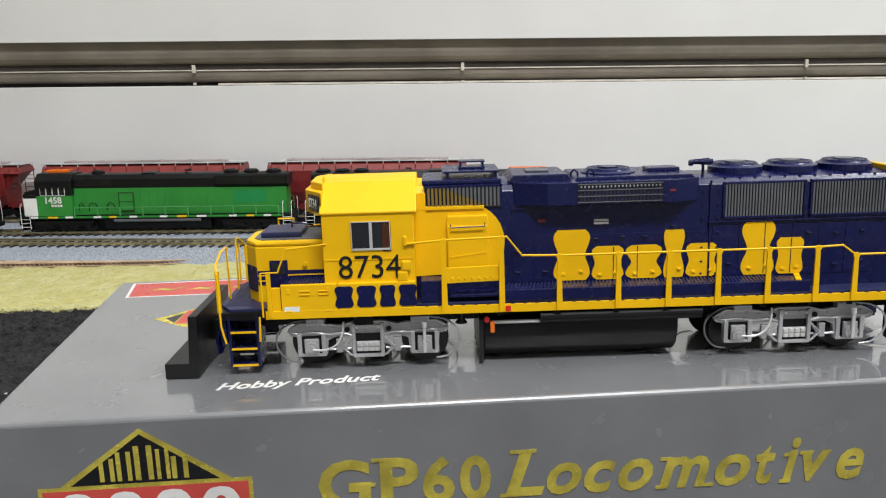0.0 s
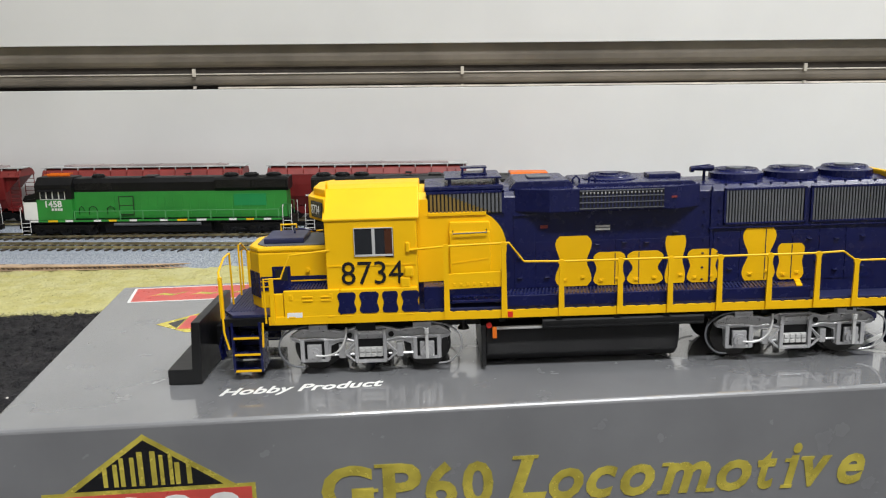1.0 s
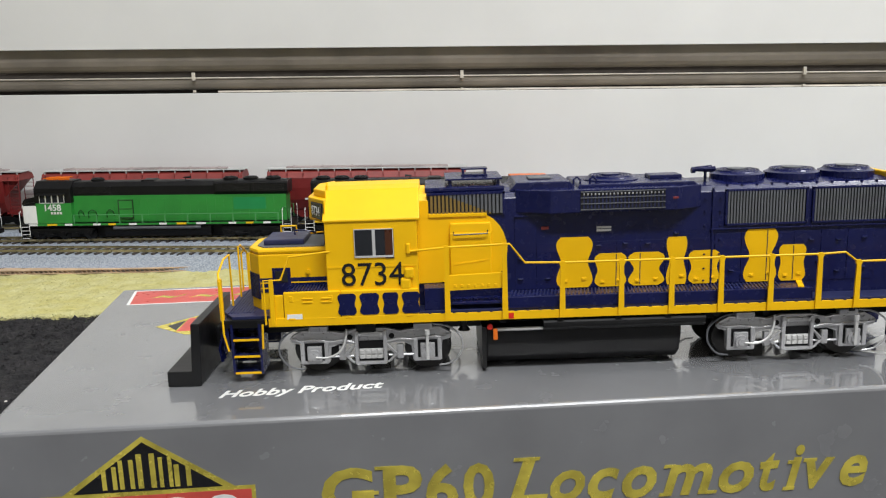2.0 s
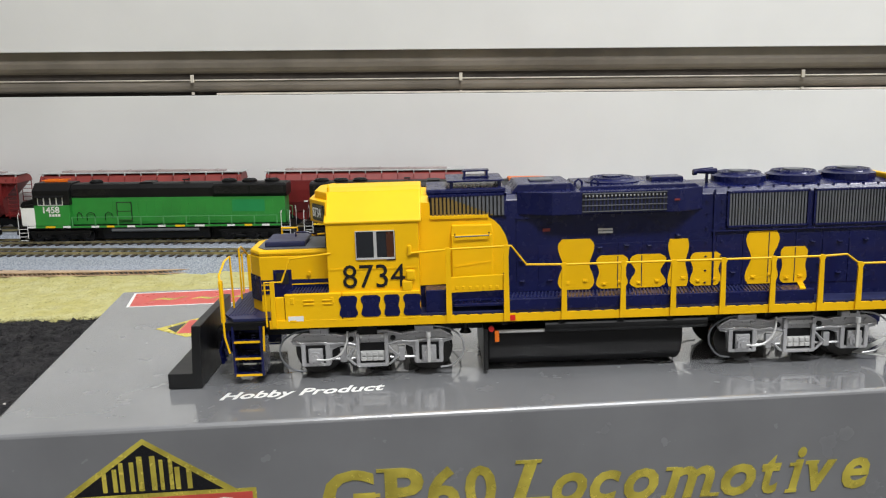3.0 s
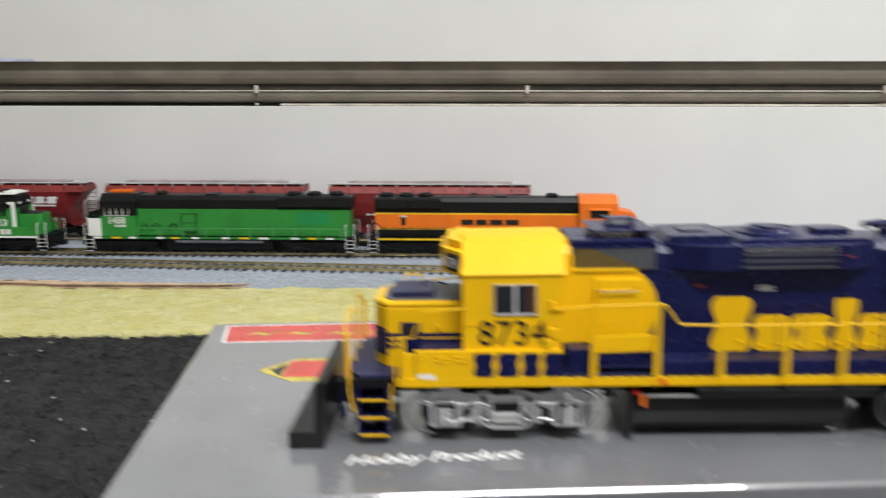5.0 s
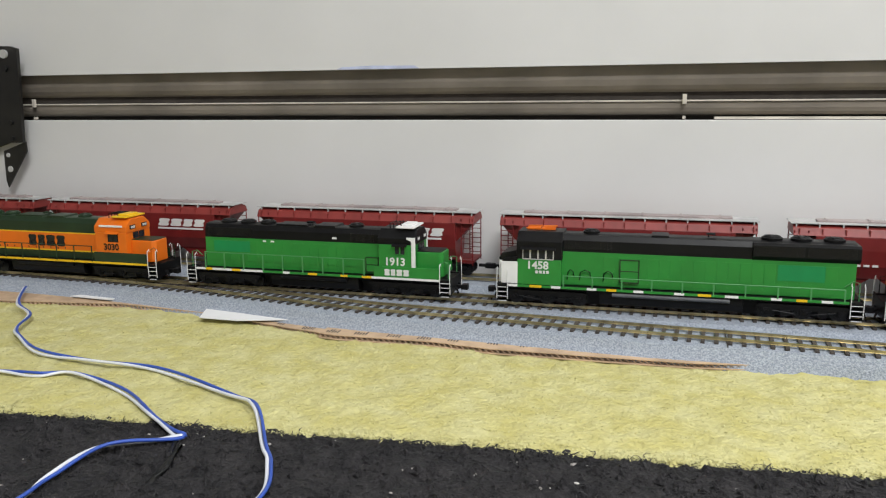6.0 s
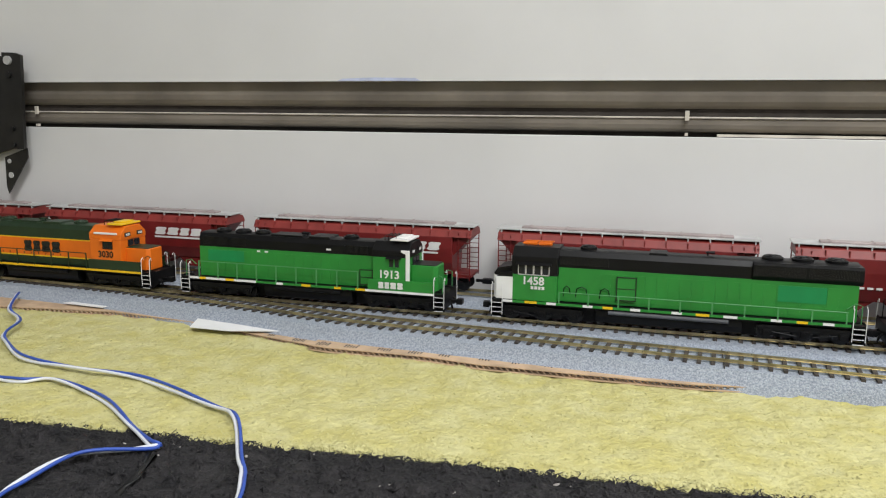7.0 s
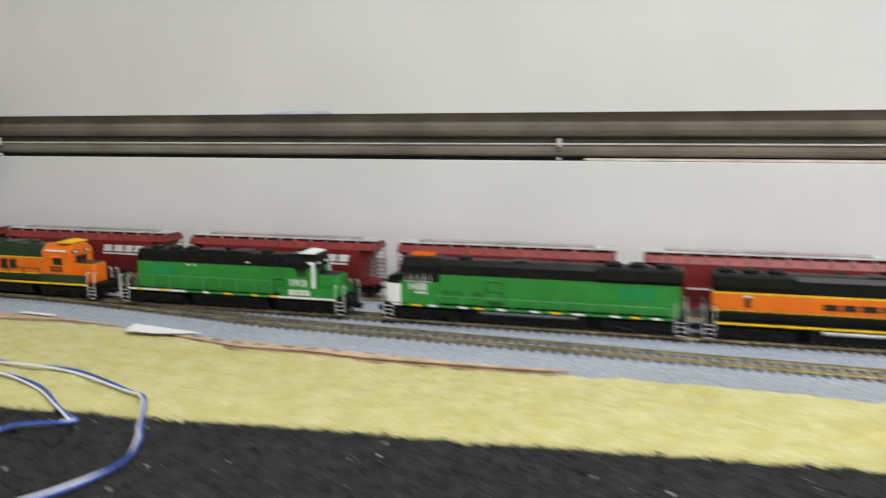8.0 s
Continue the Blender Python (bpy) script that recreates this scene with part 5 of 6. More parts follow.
    box(bm, 32, 39, min(s * 11, s * 16.6), max(s * 11, s * 16.6), 18.4, 24.6, 0.2)
    part("step_tread", bm, NAVY, gp)
    # brake duct bulge with its grille
    bm = bm_()
    prism(bm, [(57.5, 0.0), (57.5, s * 10.6), (66.5, s * 14.2), (100.5, s * 14.2), (108.0, s * 10.6), (108.0, 0.0)], "xy", 43.4, 49.6, 0.2)
    bulge = part("brake_duct", bm, NAVY, hood)
    bm = bm_()
    box(bm, 74.5, 97.2, s * 14.2 - 0.1, s * 14.2 + 0.1, 44.2, 49.2)
    part("grille_back", bm, BLACK, bulge)
    for k in range(4):
        bm = bm_()
        box(bm, 74.5, 97.2, s * 14.3 - 0.3, s * 14.3 + 0.3, 44.1 + k * 1.6, 44.32 + k * 1.6)
        part("grille_bar", bm, GRILLE, bulge)
    bm = bm_()
    for q in range(22):
        x = 75.2 + q
        box(bm, x, x + 0.4, s * 14.3 - 0.15, s * 14.3 + 0.15, 44.4, 49.0)
    part("grille_rod", bm, NAVY_DECK, bulge)
    # silver bits paint the glints on the rod tops
    bm = bm_()
    for q in range(22):
        box(bm, 75.2 + q, 75.6 + q, s * 14.35 - 0.25, s * 14.35 + 0.25, 48.1, 48.6, 0.08)
    part("grille_tooth", bm, SILVER, bulge)
    bm = bm_()
    box(bm, 99.2, 100.7, s * 14.3 - 0.1, s * 14.3 + 0.1, 46.5, 47.0)
    part("small_plate", bm, RED_TOP, bulge)
    # hood doors with hinges and latches
    edges = [57.0, 63.0, 70.2, 77.6, 85.0, 91.6, 98.4, 105.0, 112.0, 119.4, 126.6, 134.0, 141.4, 148.8, 156.2]
    for a, b in zip(edges, edges[1:]):
        top = 36.0 if a > 105 else (34.8 if a > 60 else 42.0)
        bm = bm_()
        box(bm, a + 0.12, b - 0.12, y - 0.12, y + 0.12, 21.9, top, 0.08)
        dr = part("hood_door", bm, NAVY, hood)
        bm = bm_()
        for z in (24.0, top - 2.0):
            box(bm, b - 0.6, b + 0.4, y - 0.16, y + 0.16, z, z + 1.0, 0.05)
        part("hinge", bm, NAVY, dr)
        bm = bm_()
        box(bm, a + 0.7, a + 1.7, y - 0.16, y + 0.16, 22.5, 23.1, 0.05)
        part("latch", bm, NAVY, dr)
    # radiator grilles
    for a, b in ((115.0, 136.8), (138.8, 160.6)):
        bm = bm_()
        box(bm, a, b, y - 0.12, y + 0.12, 38.4, 47.6)
        back = part("radiator", bm, BLACK, hood)
        bm = bm_()
        x = a + 0.3
        while x < b - 0.5:
            box(bm, x, x + 0.45, y - 0.5, y + 0.5, 38.6, 47.4)
            x += 0.82
        part("radiator_grille", bm, GRILLE, back)
        bm = bm_()
        for u0, u1, v0, v1 in ((a - 0.4, b + 0.4, 38.0, 38.6), (a - 0.4, b + 0.4, 47.4, 48.0), (a - 0.4, a + 0.2, 38, 48), (b - 0.2, b + 0.4, 38, 48)):
            box(bm, u0, u1, y - 0.55, y + 0.55, v0, v1, 0.1)
        part("radiator_frame", bm, NAVY, back)
    bm = bm_()
    for x, z, w in ((79.5, 37.6, 4.0), (79.5, 38.4, 4.0)):
        box(bm, x, x + w, s * 11.0 - 0.06, s * 11.0 + 0.06, z, z + 0.6)
    part("small_plate", bm, GALV, hood)
# painted name on the hood doors as plain yellow blocks
for s in (-1, 1):
    yo, yi = s * (HW + 0.27), s * (HW + 0.33)
    for x, w, h, waist in ((68.4, 10.2, 14.2, 0.14), (79.0, 8.9, 9.4, 0.10), (88.3, 10.2, 9.4, 0.16), (98.8, 5.8, 13.4, 0.16), (105.0, 8.8, 9.4, 0.10), (120.2, 9.4, 14.8, 0.18), (130.0, 7.6, 10.2, 0.08)):
        bm = bm_()
        prism(bm, slab(x, w, 22.0, h, 0.0, waist), "xz", yo - 0.06, yo + 0.06)
        mark = part("painted_name", bm, YELLOW, hood, "yellow painted slab of the line name")
        for q in (77.6, 85.0, 91.6, 98.4, 105.0, 126.6, 134.0):
            if x + w * waist + 0.3 < q < x + w - w * waist - 0.3:
                bm = bm_()
                box(bm, q - 0.12, q + 0.12, yi - 0.05, yi + 0.05, 22.3, 21.7 + h)
                part("door_gap", bm, NAVY, mark)
        for dx, dz in ((0.25, 0.10), (0.75, 0.14)):
            bm = bm_()
            box(bm, x + w * dx - 0.7, x + w * dx + 0.7, yi - 0.15, yi + 0.15, 22.0 + h * dz, 22.9 + h * dz, 0.12)
            box(bm, x + w * dx - 0.3, x + w * dx + 0.3, yi - 0.4, yi + 0.4, 22.2 + h * dz, 22.6 + h * dz, 0.1)
            part("painted_hinge", bm, YELLOW, mark)

# small fittings on the hood sides: door hinges, latches, rivets, seams, each row on its panel
for s in (-1, 1):
    y = s * (HW + 0.25)
    for x in (109.2, 113.4):
        bm = bm_()
        for z in (22.6, 26.0, 30.0, 34.0, 38.0, 42.0, 45.4):
            box(bm, x - 0.3, x + 0.3, y - 0.3, y + 0.3, z, z + 0.45, 0.1)
        part("rivet_row", bm, NAVY, hood)
    for x, z in ((58.6, 24.6), (58.6, 30.4), (66.2, 24.6), (66.2, 40.4), (80.0, 33.4), (87.4, 33.8), (93.6, 33.6), (101.4, 36.2), (116.8, 25.2), (138.6, 33.2), (141.0, 26.8), (146.2, 24.2), (146.2, 33.0), (153.4, 25.0), (153.4, 33.4)):
        bm = bm_()
        box(bm, x - 0.75, x + 0.75, y - 0.35, y + 0.35, z, z + 0.6, 0.12)
        tube(bm, [(x - 0.5, y + s * 0.3, z + 0.3), (x - 0.5, y + s * 0.65, z + 0.3), (x + 0.5, y + s * 0.65, z + 0.3), (x + 0.5, y + s * 0.3, z + 0.3)], 0.14, 5)
        part("latch", bm, NAVY, hood)
    bm = bm_()
    box(bm, 57.0, 64.2, y - 0.4, y + 0.4, 42.2, 42.65, 0.1)
    part("drip_strip", bm, NAVY, hood)
    bm = bm_()
    box(bm, 110.6, REAR - 9, y - 0.45, y + 0.45, 37.0, 37.35, 0.1)
    part("drip_strip", bm, NAVY, hood)
    bm = bm_()
    box(bm, 111.0, 111.5, y - 0.35, y + 0.35, 22.0, 48.6, 0.1)
    part("hood_seam", bm, NAVY, hood)
    bm = bm_()
    box(bm, 64.4, 66.4, y - 0.2, y + 0.2, 38.6, 39.4)
    part("small_plate", bm, RED_TOP, hood)
    for k in range(12):
        bm = bm_()
        cyl(bm, (115.5 + k * 4.1, s * 9.4, 49.0), "z", 0.35, 0.5, 8)
        part("roof_bolt", bm, NAVY, hood)

# roof fittings
bm = bm_()
box(bm, 33, 54.6, -9.6, 9.6, 49.4, 50.8, 0.4)
part("roof_plinth", bm, NAVY, hood)
bm = bm_()
box(bm, 38.6, 54.2, -8.4, 8.4, 52.4, 52.9, 0.15)
for x in (39.5, 52.6):
    box(bm, x, x + 0.9, -7.6, 7.6, 50.0, 52.4)
part("roof_hood", bm, NAVY, hood)
bm = bm_()
box(bm, 43.2, 50.6, -3, 3, 52.9, 53.4, 0.2)
for x in (43.8, 50.0):
    box(bm, x - 0.3, x + 0.3, -2.4, 2.4, 53.4, 54.6)
box(bm, 43.2, 50.6, -2.4, 2.4, 54.6, 55.0, 0.1)
part("exhaust_stack", bm, NAVY, hood)
bm = bm_()
prism(bm, [(56, 49.0), (58, 51.4), (72.5, 51.4), (74.5, 49.0)], "xz", -9.2, 9.2, 0.3)
part("roof_hatch", bm, NAVY, hood)
bm = bm_()
box(bm, 62, 68.4, -2.8, 2.8, 51.4, 51.9, 0.2)
part("hatch_pane", bm, GRILLE, hood)
bm = bm_()
prism(bm, [(74, 49.0), (75, 50.5), (106, 50.5), (108, 49.0)], "xz", -10.5, 10.5, 0.3)
part("roof_bridge", bm, NAVY, hood)
for x in (73.6, 78.0):
    bm = bm_()
    tube(bm, [(x, -8.6, 50.2), (x, -8.6, 51.6), (x + 0.9, -8.6, 52.4), (x + 1.8, -8.6, 51.6), (x + 1.8, -8.6, 50.2)], 0.3)
    part("lift_ring", bm, NAVY, hood)
roof_fan(hood, 85.5, 49.0, 7.6, NAVY)
bm = bm_()
box(bm, 96, 105, -3, 3, 50.4, 51.6, 0.3)
part("roof_box", bm, NAVY, hood)
for x in (121.5, 137.0, 152.5):
    roof_fan(hood, x, 49.4, 7.4, NAVY, 0.0, GRILLE)
bm = bm_()
tube(bm, [(110.8, -5, 49.0), (110.8, -5, 52.6)], 0.4)
for q in (-1.5, 0, 1.5):
    cyl(bm, (110.2, -5 + q, 52.8 + 0.3 * abs(q)), "x", 0.3, 5.4, 10, 0.75)
cyl(bm, (107.4, -5, 52.8), "x", 0.8, 1.0, 12)
part("air_horn", bm, NAVY, hood)
bm = bm_()
box(bm, 160.5, REAR - 9, -HW + 0.6, HW - 0.6, 49.2, 51.0, 0.4)
part("rear_cap", bm, YELLOW, hood, "yellow cap at the rear of the hood")

# handrails and their posts
for s in (-1, 1):
    y = s * 18.3
    bm = bm_()
    tube(bm, [(27.8, s * 17.2, 35.0), (38.6, y, 36.0), (55.0, y, 36.4), (59.0, y, 31.2), (70, y, 30.9), (138, y, 30.9), (144.6, y, 31.2), (148.0, y, 28.6), (REAR - 6, y, 28.6)], 0.3, 8)
    part("handrail", bm, YELLOW, gp, "yellow wire handrail")
    for x, h in ((38.2, 36.0), (53.6, 36.2), (69.0, 30.9), (84.8, 30.9), (98.3, 30.9), (111.6, 30.9), (125.0, 30.9), (138.0, 30.9), (148.4, 28.6), (161.0, 28.6)):
        bm = bm_()
        prism(bm, [(x - 0.8, 15.9), (x + 0.8, 15.9), (x + 0.58, h - 1.0), (x + 0.9, h - 0.3), (x + 0.5, h + 0.45), (x - 0.5, h + 0.45), (x - 0.9, h - 0.3), (x - 0.58, h - 1.0)], "xz", y - 0.3, y + 0.3)
        post = part("handrail_post", bm, YELLOW, gp)
        bm = bm_()
        box(bm, x - 1.4, x + 0.2, s * 17.6 - 0.2, s * 17.6 + 0.2, 14.6, 15.6)
        part("post_foot", bm, SATIN_BLACK, post)
    # nose side rail
    bm = bm_()
    tube(bm, [(-10.6, y, 16.4), (-10.6, y, 28.6), (-6.0, y, 28.6), (-3.6, s * 17.4, 34.6), (7.2, s * 17.0, 35.6)], 0.28, 8)
    box(bm, -9.2, -8.0, y - 0.25, y + 0.25, 16.0, 28.8, 0.1)
    part("nose_rail", bm, YELLOW, gp)
    # stepwell and its grab irons
    corner_steps(gp, -20.6, -12.4, s, YELLOW, NAVY, 8.0, 3, 0.5)
    corner_steps(gp, REAR - 8.6, REAR - 0.4, s, YELLOW, NAVY, 8.0, 3, 0.5)
    for pts in ([(-12.0, s * 17.9, 9.6), (-11.6, s * 18.3, 16.5)],
                [(-21.2, s * 17.9, 9.2), (-22.2, s * 18.0, 14), (-22.4, s * 17.6, 28.6), (-23.0, s * 15.8, 30.4), (-23.6, s * 13.6, 30.0), (-23.6, s * 13.0, 18.4)],
                [(-23.0, s * 15.8, 30.4), (-22.8, s * 10, 33.0), (-22.4, s * 5.5, 33.4), (-22.4, s * 5.0, 18.4)]):
        bm = bm_()
        tube(bm, pts, 0.3)
        part("end_rail", bm, YELLOW, gp)
    bm = bm_()
    box(bm, -22.9, -21.9, s * 17.2 - 0.4, s * 17.2 + 0.4, 17.8, 29.2)
    part("end_post", bm, YELLOW, gp)
# pilot, plough and draft gear
bm = bm_()
box(bm, -22.8, -21.2, -16.8, 16.8, 8.5, 17.4, 0.3)
part("pilot", bm, NAVY, gp)
bm = bm_()
prism(bm, [(-38.0, 0.2), (-29.0, 0.2), (-28.2, 17.6), (-30.6, 17.6), (-31.4, 4.4), (-38.0, 4.4)], "xz", -19.4, 15.0, 0.25)
part("plough", bm, BLACK, gp, "black plastic plough with a flat foot")
bm = bm_()
box(bm, -29.0, -21.0, -2.5, 2.5, 5.5, 11.5, 0.5)
part("coupler", bm, SATIN_BLACK, gp)
coupler(gp, REAR, 1)
bm = bm_()
for q in (-8, -6, 6, 8):
    tube(bm, [(-22.5, q, 13), (-25.0, q * 1.05, 11.5), (-26.2, q * 1.1, 7.0), (-25.4, q * 1.2, 3.5)], 0.5)
part("air_hose", bm, NAVY, gp)
# tank, reservoir and small fittings below the sill
bm = bm_()
prism(bm, [(-11, 1.4), (-8, 0.9), (8, 0.9), (11, 1.4), (14.0, 4.0), (15.4, 8.0), (15.4, 12.4), (-15.4, 12.4), (-15.4, 8.0), (-14.0, 4.0)], "yz", 48.4, 102.2, 0.7)
tank = part("fuel_tank", bm, SATIN_BLACK, gp)
bm = bm_()
prism(bm, [(-15.6, 1.0), (-12, 0.6), (12, 0.6), (15.6, 1.0), (15.8, 13.0), (-15.8, 13.0)], "yz", 47.4, 48.6, 0.2)
part("tank_end", bm, BLACK, tank)
for s in (-1, 1):
    bm = bm_()
    cyl(bm, (86, s * 16.0, 13.6), "x", 1.9, 44, 18)
    part("air_reservoir", bm, SATIN_BLACK, gp)
    bm = bm_()
    cyl(bm, (59, s * 15.8, 12.2), "x", 0.5, 16, 10)
    part("pipe", bm, GALV, gp)
    bm = bm_()
    cyl(bm, (49.5, s * 16.2, 13.2), "y", 0.8, 0.9, 14)
    part("fuel_cap", bm, RED, tank, "red filler button")
    bm = bm_()
    box(bm, 50.4, 51.6, s * 16.0 - 0.5, s * 16.0 + 0.5, 9.4, 12.6, 0.2)
    part("fuel_gauge", bm, ORANGE, tank)
    bm = bm_()
    cyl(bm, (42.6, s * 13, 13.6), "z", 0.8, 2.0, 12, 0.8)
    cyl(bm, (42.6, s * 13, 12.2), "z", 1.7, 1.2, 14, 0.9)
    part("bell", bm, BLACK, gp)
    bm = bm_()
    box(bm, 13.0, 18.4, s * 15.0 - 0.6, s * 15.0 + 0.6, 12.4, 15.2, 0.2)
    part("jacking_pad", bm, SATIN_BLACK, gp)
two_axle_truck(gp, 16.9, 31.0, SILVER)
two_axle_truck(gp, 134.2, 31.0, SILVER)

# ---- loose things on the layout ----
def ribbon(name, pts, label):
    """A twin wire, blue beside white, lying on the mats."""
    root = thing(name, pose(0, 0, 0), label, "wire", "loose wires on the mat")
    fine = smooth_line(pts, 8)
    for side, m, nm in ((1, BLUE_WIRE, "blue_core"), (-1, WHITE_WIRE, "white_core")):
        line = []
        for k, p in enumerate(fine):
            d = (fine[min(k + 1, len(fine) - 1)] - fine[max(k - 1, 0)])
            n = Vector((-d.y, d.x, 0)).normalized()
            lift = 0.0006 * math.sin(k * 0.35)
            line.append(p + n * side * 0.00088 + Vector((0, 0, side * lift + (0.0005 if side > 0 else 0))))
        bm = bm_()
        tube(bm, line, 0.00092, 8)
        part(nm, bm, m, root, "", 1, smooth=True)
    return root


WZ = -0.0015
ribbon("twin_wire", [(x, y, WZ + h) for x, y, h in ((-0.7604, 0.5078, 0.003), (-0.7332, 0.4704, 0), (-0.6982, 0.4446, 0), (-0.6780, 0.4098, 0), (-0.6582, 0.3924, 0), (-0.6207, 0.3682, 0), 
                                                 (-0.5775, 0.3615, 0), (-0.525, 0.3576, 0), (-0.4565, 0.3279, 0.001), (-0.434, 0.3147, 0.002), (-0.4074, 0.2745, 0), (-0.3966, 0.2588, 0),
                                                 (-0.3852, 0.2284, 0), (-0.395, 0.19, 0), (-0.43, 0.14, 0))], "blue and white twin wire lying across both mats")
ribbon("twin_wire", [(x, y, WZ + h) for x, y, h in ((-0.74, 0.345, 0), (-0.66, 0.332, 0), (-0.613, 0.331, 0), (-0.588, 0.331, 0), (-0.569, 0.339, 0), (-0.520, 0.320, 0), (-0.481, 0.2925, 0),
                                                 (-0.4564, 0.2748, 0.001), (-0.450, 0.2725, 0.001), (-0.460, 0.268, 0), (-0.4829, 0.2538, 0), (-0.4843, 0.2209, 0), (-0.482, 0.200, 0), (-0.49, 0.15, 0))],
       "blue and white twin wire with a sharp bend on the felt")

# thin black wire half sunk in the felt
cord = thing("black_wire", pose(0, 0, 0), "thin black wire half sunk in the black felt", "wire")
bm = bm_()
tube(bm, [(x, y, mat_height(x, y) + 0.0009) for x, y in ((-0.4555, 0.2745), (-0.4509, 0.2640), (-0.4440, 0.2475), (-0.4395, 0.2288), (-0.4479, 0.2670), (-0.4403, 0.2440), (-0.4411, 0.2312))], 0.0011, 8)
part("black_core", bm, BLACK, cord, "", 1, smooth=True)

# cardboard under the ballast edge
card = thing("cardboard_strip", pose(0, 0, 0), "brown corrugated cardboard under the track edge", "cardboard")
for front, back_y, z in (([(-0.82, 0.480), (-0.757, 0.4845), (-0.658, 0.4985), (-0.58, 0.4905), (-0.487, 0.4670), (-0.452, 0.4600)], 0.52, -0.0080),
                         ([(-0.462, 0.4580), (-0.448, 0.4560), (-0.378, 0.4575), (-0.338, 0.4518), (-0.262, 0.4525), (-0.206, 0.4540), (-0.172, 0.4592)], 0.50, -0.0070)):
    for lift, name in ((0.0, "lower_liner"), (0.0026, "upper_liner")):
        bm = bm_()
        prism(bm, [(x, y + lift * 0.6) for x, y in front] + [(front[-1][0], back_y), (front[0][0], back_y)], "xy", z + lift, z + lift + 0.0006)
        part(name, bm, CARD, card, "", 1)
    bm = bm_()
    k = 0
    for (xa, ya), (xb, yb) in zip(front, front[1:]):
        n = max(2, int((xb - xa) / 0.002))
        for i in range(n):
            u, w = i / n, (i + 1) / n
            za, zb = (z + 0.0006, z + 0.0026) if k % 2 else (z + 0.0026, z + 0.0006)
            p, q = (xa + (xb - xa) * u, ya + (yb - ya) * u + 0.0008), (xa + (xb - xa) * w, ya + (yb - ya) * w + 0.0008)
            bm.faces.new([bm.verts.new(c) for c in ((p[0], p[1], za), (q[0], q[1], zb), (q[0], q[1] + 0.02, zb), (p[0], p[1] + 0.02, za))])
            k += 1
    part("flute", bm, CARD, card, "", 1)
rnd = random.Random(4)
bm = bm_()
for k in range(13):
    x = -0.530 + k * 0.0235 + rnd.uniform(-0.003, 0.003)
    top = -0.0038 if x > -0.462 else -0.0048
    y = 0.4620 + 0.30 * max(0, -0.46 - x) - 0.02 * max(0, x + 0.34)
    for j in range(rnd.choice((3, 4, 5))):
        u = x + j * 0.0021
        box(bm, u, u + 0.0009, y + rnd.uniform(0, 0.001), y + 0.005 + rnd.uniform(0, 0.003), top - 0.0001, top + 0.0001)
part("faded_print", bm, PRINT_BLACK, card, "faded dark printing", 1)
# white paper
sheet_of_paper = thing("paper_sheet", pose(0, 0, 0), "torn white paper sliver beside the track", "paper")
bm = bm_()
prism(bm, [(-0.566, 0.471), (-0.534, 0.4705), (-0.486, 0.4850), (-0.495, 0.487), (-0.5774, 0.502)], "xy", -0.0030, -0.0024)
part("sheet", bm, PAPER, sheet_of_paper, "", 1)

def scatter(name, mat, label, category, n, seed, spot, make):
    """Many small bits as one mesh: make() gives the corners and faces of one."""
    r = np.random.default_rng(seed)
    verts, faces = [], []
    for k in range(n):
        v, f = make(r, *spot(r))
        base = len(verts)
        verts += v
        faces += [tuple(base + i for i in q) for q in f]
    me = bpy.data.meshes.new(name)
    me.from_pydata(verts, [], faces)
    me.materials.append(mat)
    return tagged(new(name, me), label, category, kind="stuff")


def carpet_spot(r):
    x = r.uniform(-0.95, 0.35)
    y = seam(x) - 0.004 + (0.20 * r.random() if r.random() > 0.2 else 0.010 * r.random())
    return x, y


def fibre(r, x, y):
    a, l, w = r.uniform(0, 6.283), r.uniform(0.0012, 0.0036), r.uniform(0.00018, 0.0005)
    z = carpet_height(x, max(y, seam(x) + 0.001)) + 0.0001
    h = r.uniform(0.0001, 0.0006)
    c, s = math.cos(a), math.sin(a)
    bend = r.uniform(-0.7, 0.7)
    c2, s2 = math.cos(a + bend), math.sin(a + bend)
    p = [(x - s * w, y + c * w, z - 0.0006), (x + s * w, y - c * w, z - 0.0006)]
    x1, y1 = x + c * l * 0.5, y + s * l * 0.5
    p += [(x1 + s * w, y1 - c * w, z + h * 0.7), (x1 - s * w, y1 + c * w, z + h * 0.7)]
    p += [(x1 + c2 * l * 0.5, y1 + s2 * l * 0.5, z - 0.0006)]
    return p, [(0, 1, 2, 3), (3, 2, 4)]


scatter("fibre_tufts", FIBRE, "loose pale yellow fibres of the matting", "fibres", 30000, 5, carpet_spot, fibre)


def felt_spot(r):
    x = r.uniform(-0.85, 0.30)
    y = seam(x) - 0.005 - 0.34 * r.random() ** 1.15
    return x, y


def crumb(r, x, y):
    q = 0.0005 + 0.0032 * r.random() ** 2.2
    z = mat_height(x, y)
    a = r.uniform(0, 6.283)
    pts = []
    for k in range(4):
        t = a + k * 1.57 + r.uniform(-0.3, 0.3)
        pts.append((x + q * math.cos(t) * r.uniform(0.7, 1.6), y + q * math.sin(t), z - 0.0002))
    pts.append((x + q * r.uniform(-0.4, 0.4), y + q * r.uniform(-0.4, 0.4), z + q * r.uniform(0.5, 1.1)))
    return pts, [(0, 1, 4), (1, 2, 4), (2, 3, 4), (3, 0, 4)]


scatter("felt_crumbs", MAT, "rough black crumbs of the rubber felt", "crumbs", 15000, 6, felt_spot, crumb)


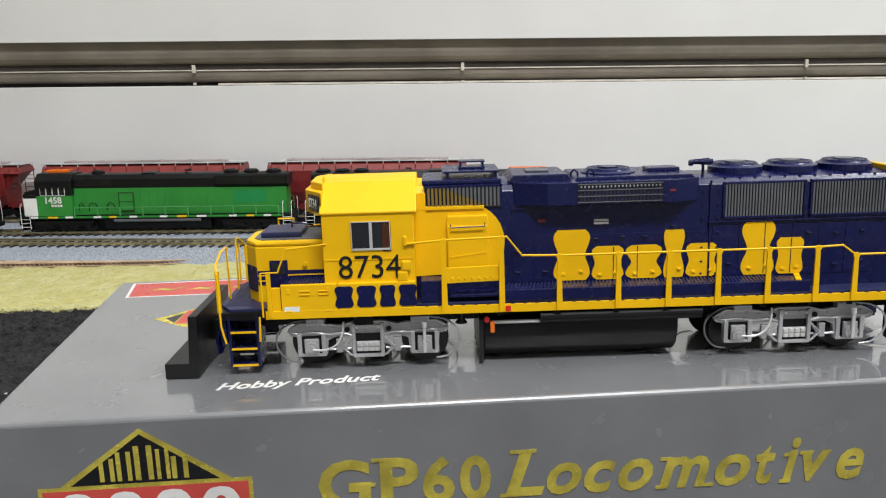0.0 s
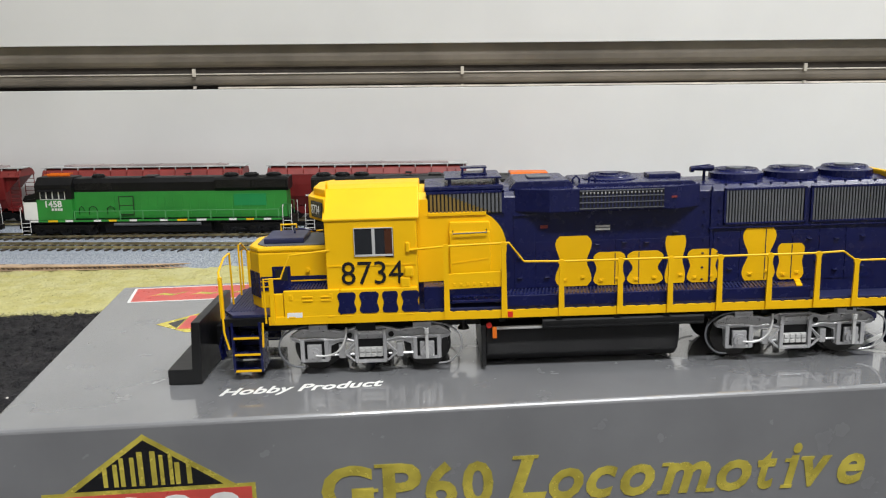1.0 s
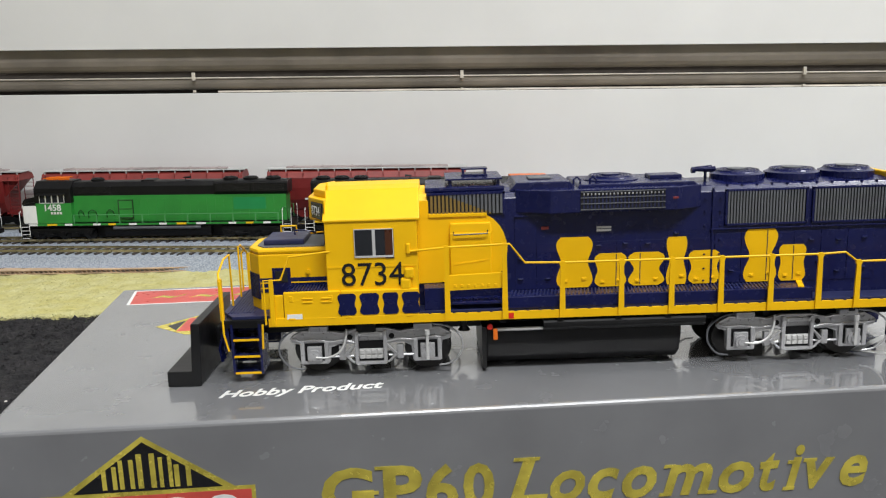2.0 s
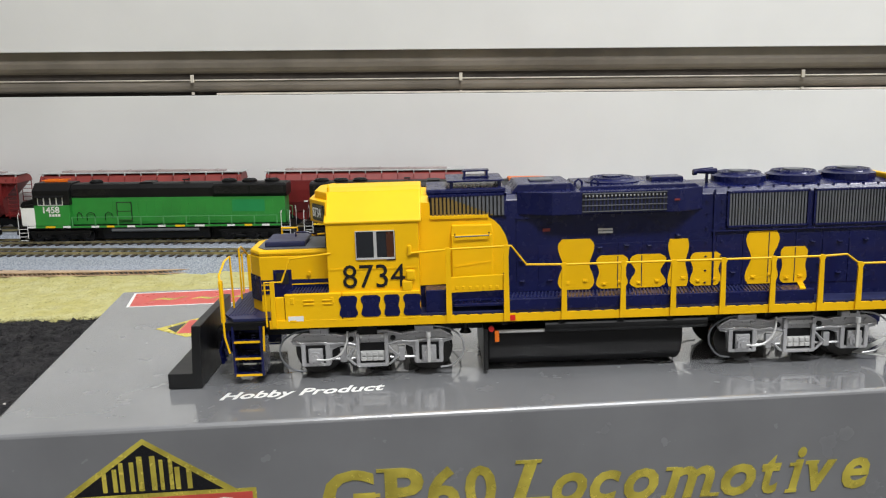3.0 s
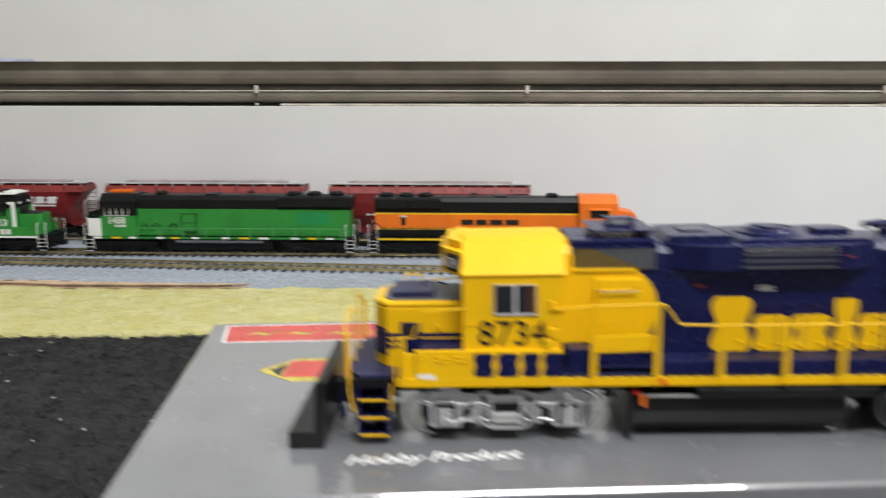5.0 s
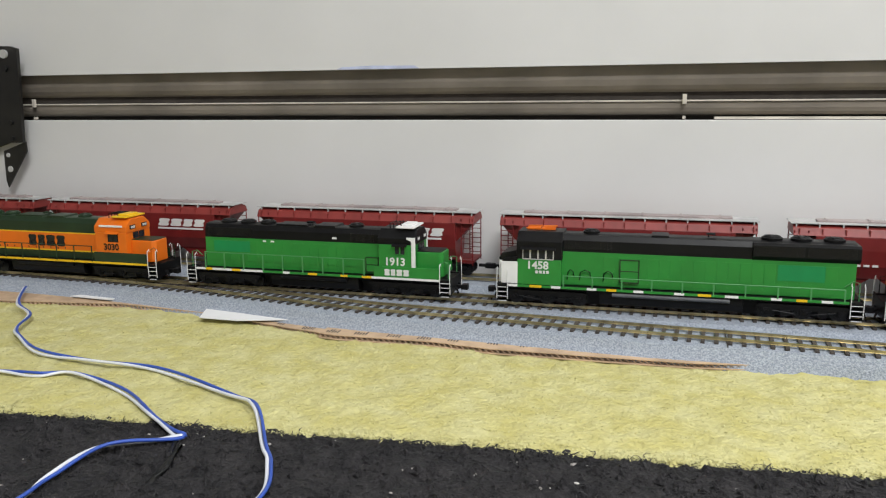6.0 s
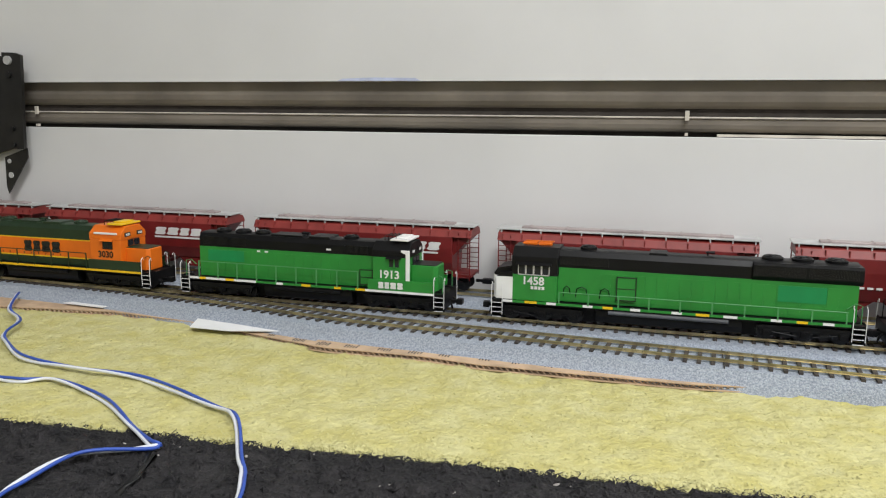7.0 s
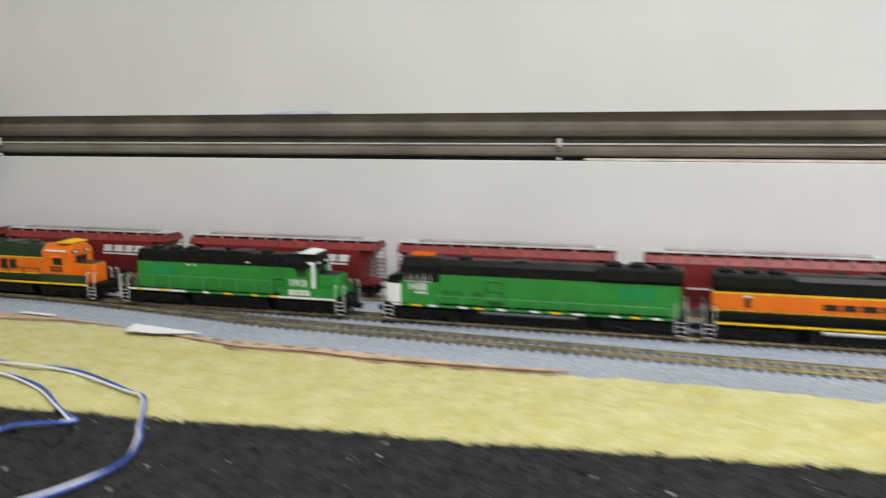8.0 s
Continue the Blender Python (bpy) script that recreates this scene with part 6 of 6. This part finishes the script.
def hair(r, x, y):
    a, l, w = r.uniform(0, 6.283), r.uniform(0.003, 0.008), r.uniform(0.00012, 0.0003)
    z, h = mat_height(x, y) + 0.0002, r.uniform(0.0002, 0.0012)
    p, b = [], r.uniform(-0.9, 0.9)
    for k in range(4):
        c, s = math.cos(a), math.sin(a)
        zz = z + h * math.sin(3.14 * k / 3)
        p += [(x - s * w, y + c * w, zz), (x + s * w, y - c * w, zz)]
        x, y, a = x + c * l / 3, y + s * l / 3, a + b
    return p, [(0, 1, 3, 2), (2, 3, 5, 4), (4, 5, 7, 6)]


def felt_hair_spot(r):
    x, y = felt_spot(r)
    return (x, seam(x) + r.uniform(-0.010, -0.002)) if r.random() < 0.16 else (x, y)


scatter("felt_hairs", FELT_HAIR, "matted dark hairs of the rubber felt", "hairs", 20000, 7, felt_hair_spot, hair)
sliver = thing("paper_sheet", pose(0, 0, 0), "small white paper scrap by the ballast edge", "paper")
bm = bm_()
prism(bm, [(-0.712, 0.505), (-0.670, 0.502), (-0.668, 0.508), (-0.706, 0.512)], "xy", -0.0032, -0.0027)
part("sheet", bm, PAPER, sliver, "", 1)

# pale flecks pressed into the felt, too many to count
bm = bm_()
rnd = random.Random(11)
for k in range(900):
    x, y = rnd.uniform(-1.0, 0.5), rnd.uniform(-0.05, 0.31)
    r = rnd.choice((0.0003, 0.0004, 0.0005, 0.0007, 0.0009, 0.0011, 0.0014)) * rnd.uniform(0.6, 1.3)
    a = rnd.uniform(0, 3.14)
    m = Matrix.Translation((x, y, mat_height(x, y) + 0.0002)) @ Matrix.Rotation(a, 4, "Z") @ Matrix.Diagonal((r * 1.6, r, r * 0.5, 1))
    bmesh.ops.create_icosphere(bm, subdivisions=1, radius=1, matrix=m)
tagged(part("felt_flecks", bm, FLECK, None, "pale chips caught in the black felt", 1), category="flecks", kind="stuff")

# steel shelf bracket on the wall
br = thing("shelf_bracket", pose(0, 0, 0), "black steel shelf bracket with a pointed foot on the wall", "bracket")
BX, BY = -0.864, 0.640
bm = bm_()
prism(bm, [(BX - 0.007, 0.1175), (BX - 0.002, 0.1178), (BX + 0.002, 0.2115), (BX - 0.006, 0.2140), (BX - 0.021, 0.2145), (BX - 0.024, 0.118)], "xz", BY - 0.004, BY)
upright = part("upright_plate", bm, BRACKET, br, "", 1)
bm = bm_()
prism(bm, [(BX - 0.022, 0.2115), (BX - 0.12, 0.212), (BX - 0.12, 0.113), (BX - 0.05, 0.110), (BX - 0.022, 0.1185)], "xz", BY + 0.006, BY + 0.009)
box(bm, BX - 0.024, BX - 0.021, BY, BY + 0.0155, 0.118, 0.2115)
part("wall_flange", bm, BRACKET, br, "", 1)
bm = bm_()
prism(bm, [(BX - 0.032, 0.1085), (BX - 0.003, 0.1185), (BX - 0.003, 0.108), (BX - 0.0305, 0.0705), (BX - 0.0325, 0.078)], "xz", BY + 0.001, BY + 0.0025)
part("pointed_foot", bm, BRACKET, br, "", 1)
for z, r in ((0.2065, 0.0044), (0.192, 0.003), (0.138, 0.0022), (0.122, 0.0022)):
    bm = bm_()
    cyl(bm, (BX - 0.013, BY - 0.005, z), "y", r, 0.003, 14)
    part("bolt", bm, GALV if r > 0.004 else BLACK, br, "worn bolt head" if r > 0.004 else "", 1)
for x, z, r in ((BX - 0.0262, 0.1045, 0.0022), (BX - 0.0252, 0.090, 0.003)):
    bm = bm_()
    cyl(bm, (x, BY + 0.0005, z), "y", r, 0.001, 14)
    part("foot_hole", bm, GALV, br, "bright slot in the foot", 1)

# small pale clips on the timber rails
for x in (-0.2163, 0.067, 0.433, -0.868):
    clip = thing("wooden_peg", pose(0, 0, 0), "small pale wooden peg across the timber rails", "peg", "pegs along the rails")
    bm = bm_()
    box(bm, x - 0.0017, x + 0.0017, WY - 0.004, WY - 0.0014, 0.1530, 0.1612, 0.0004)
    part("peg_head", bm, PALE_WOOD, clip, "", 1)
    bm = bm_()
    box(bm, x - 0.0013, x + 0.0013, WY - 0.004, WY, 0.1405, 0.1432, 0.0003)
    part("peg_tail", bm, PALE_WOOD, clip, "", 1)
# chalk smear on the lower edge of the wall board
bm = bm_()
prism(bm, [(-0.525, 0.1857), (-0.445, 0.1857), (-0.45, 0.1882), (-0.49, 0.1888), (-0.52, 0.1878)], "xz", WY - 0.0064, WY - 0.0058)
tagged(part("chalk_smear", bm, BLUE_CHALK, None, "pale blue chalk smear on the wall board", 1), category="smear")
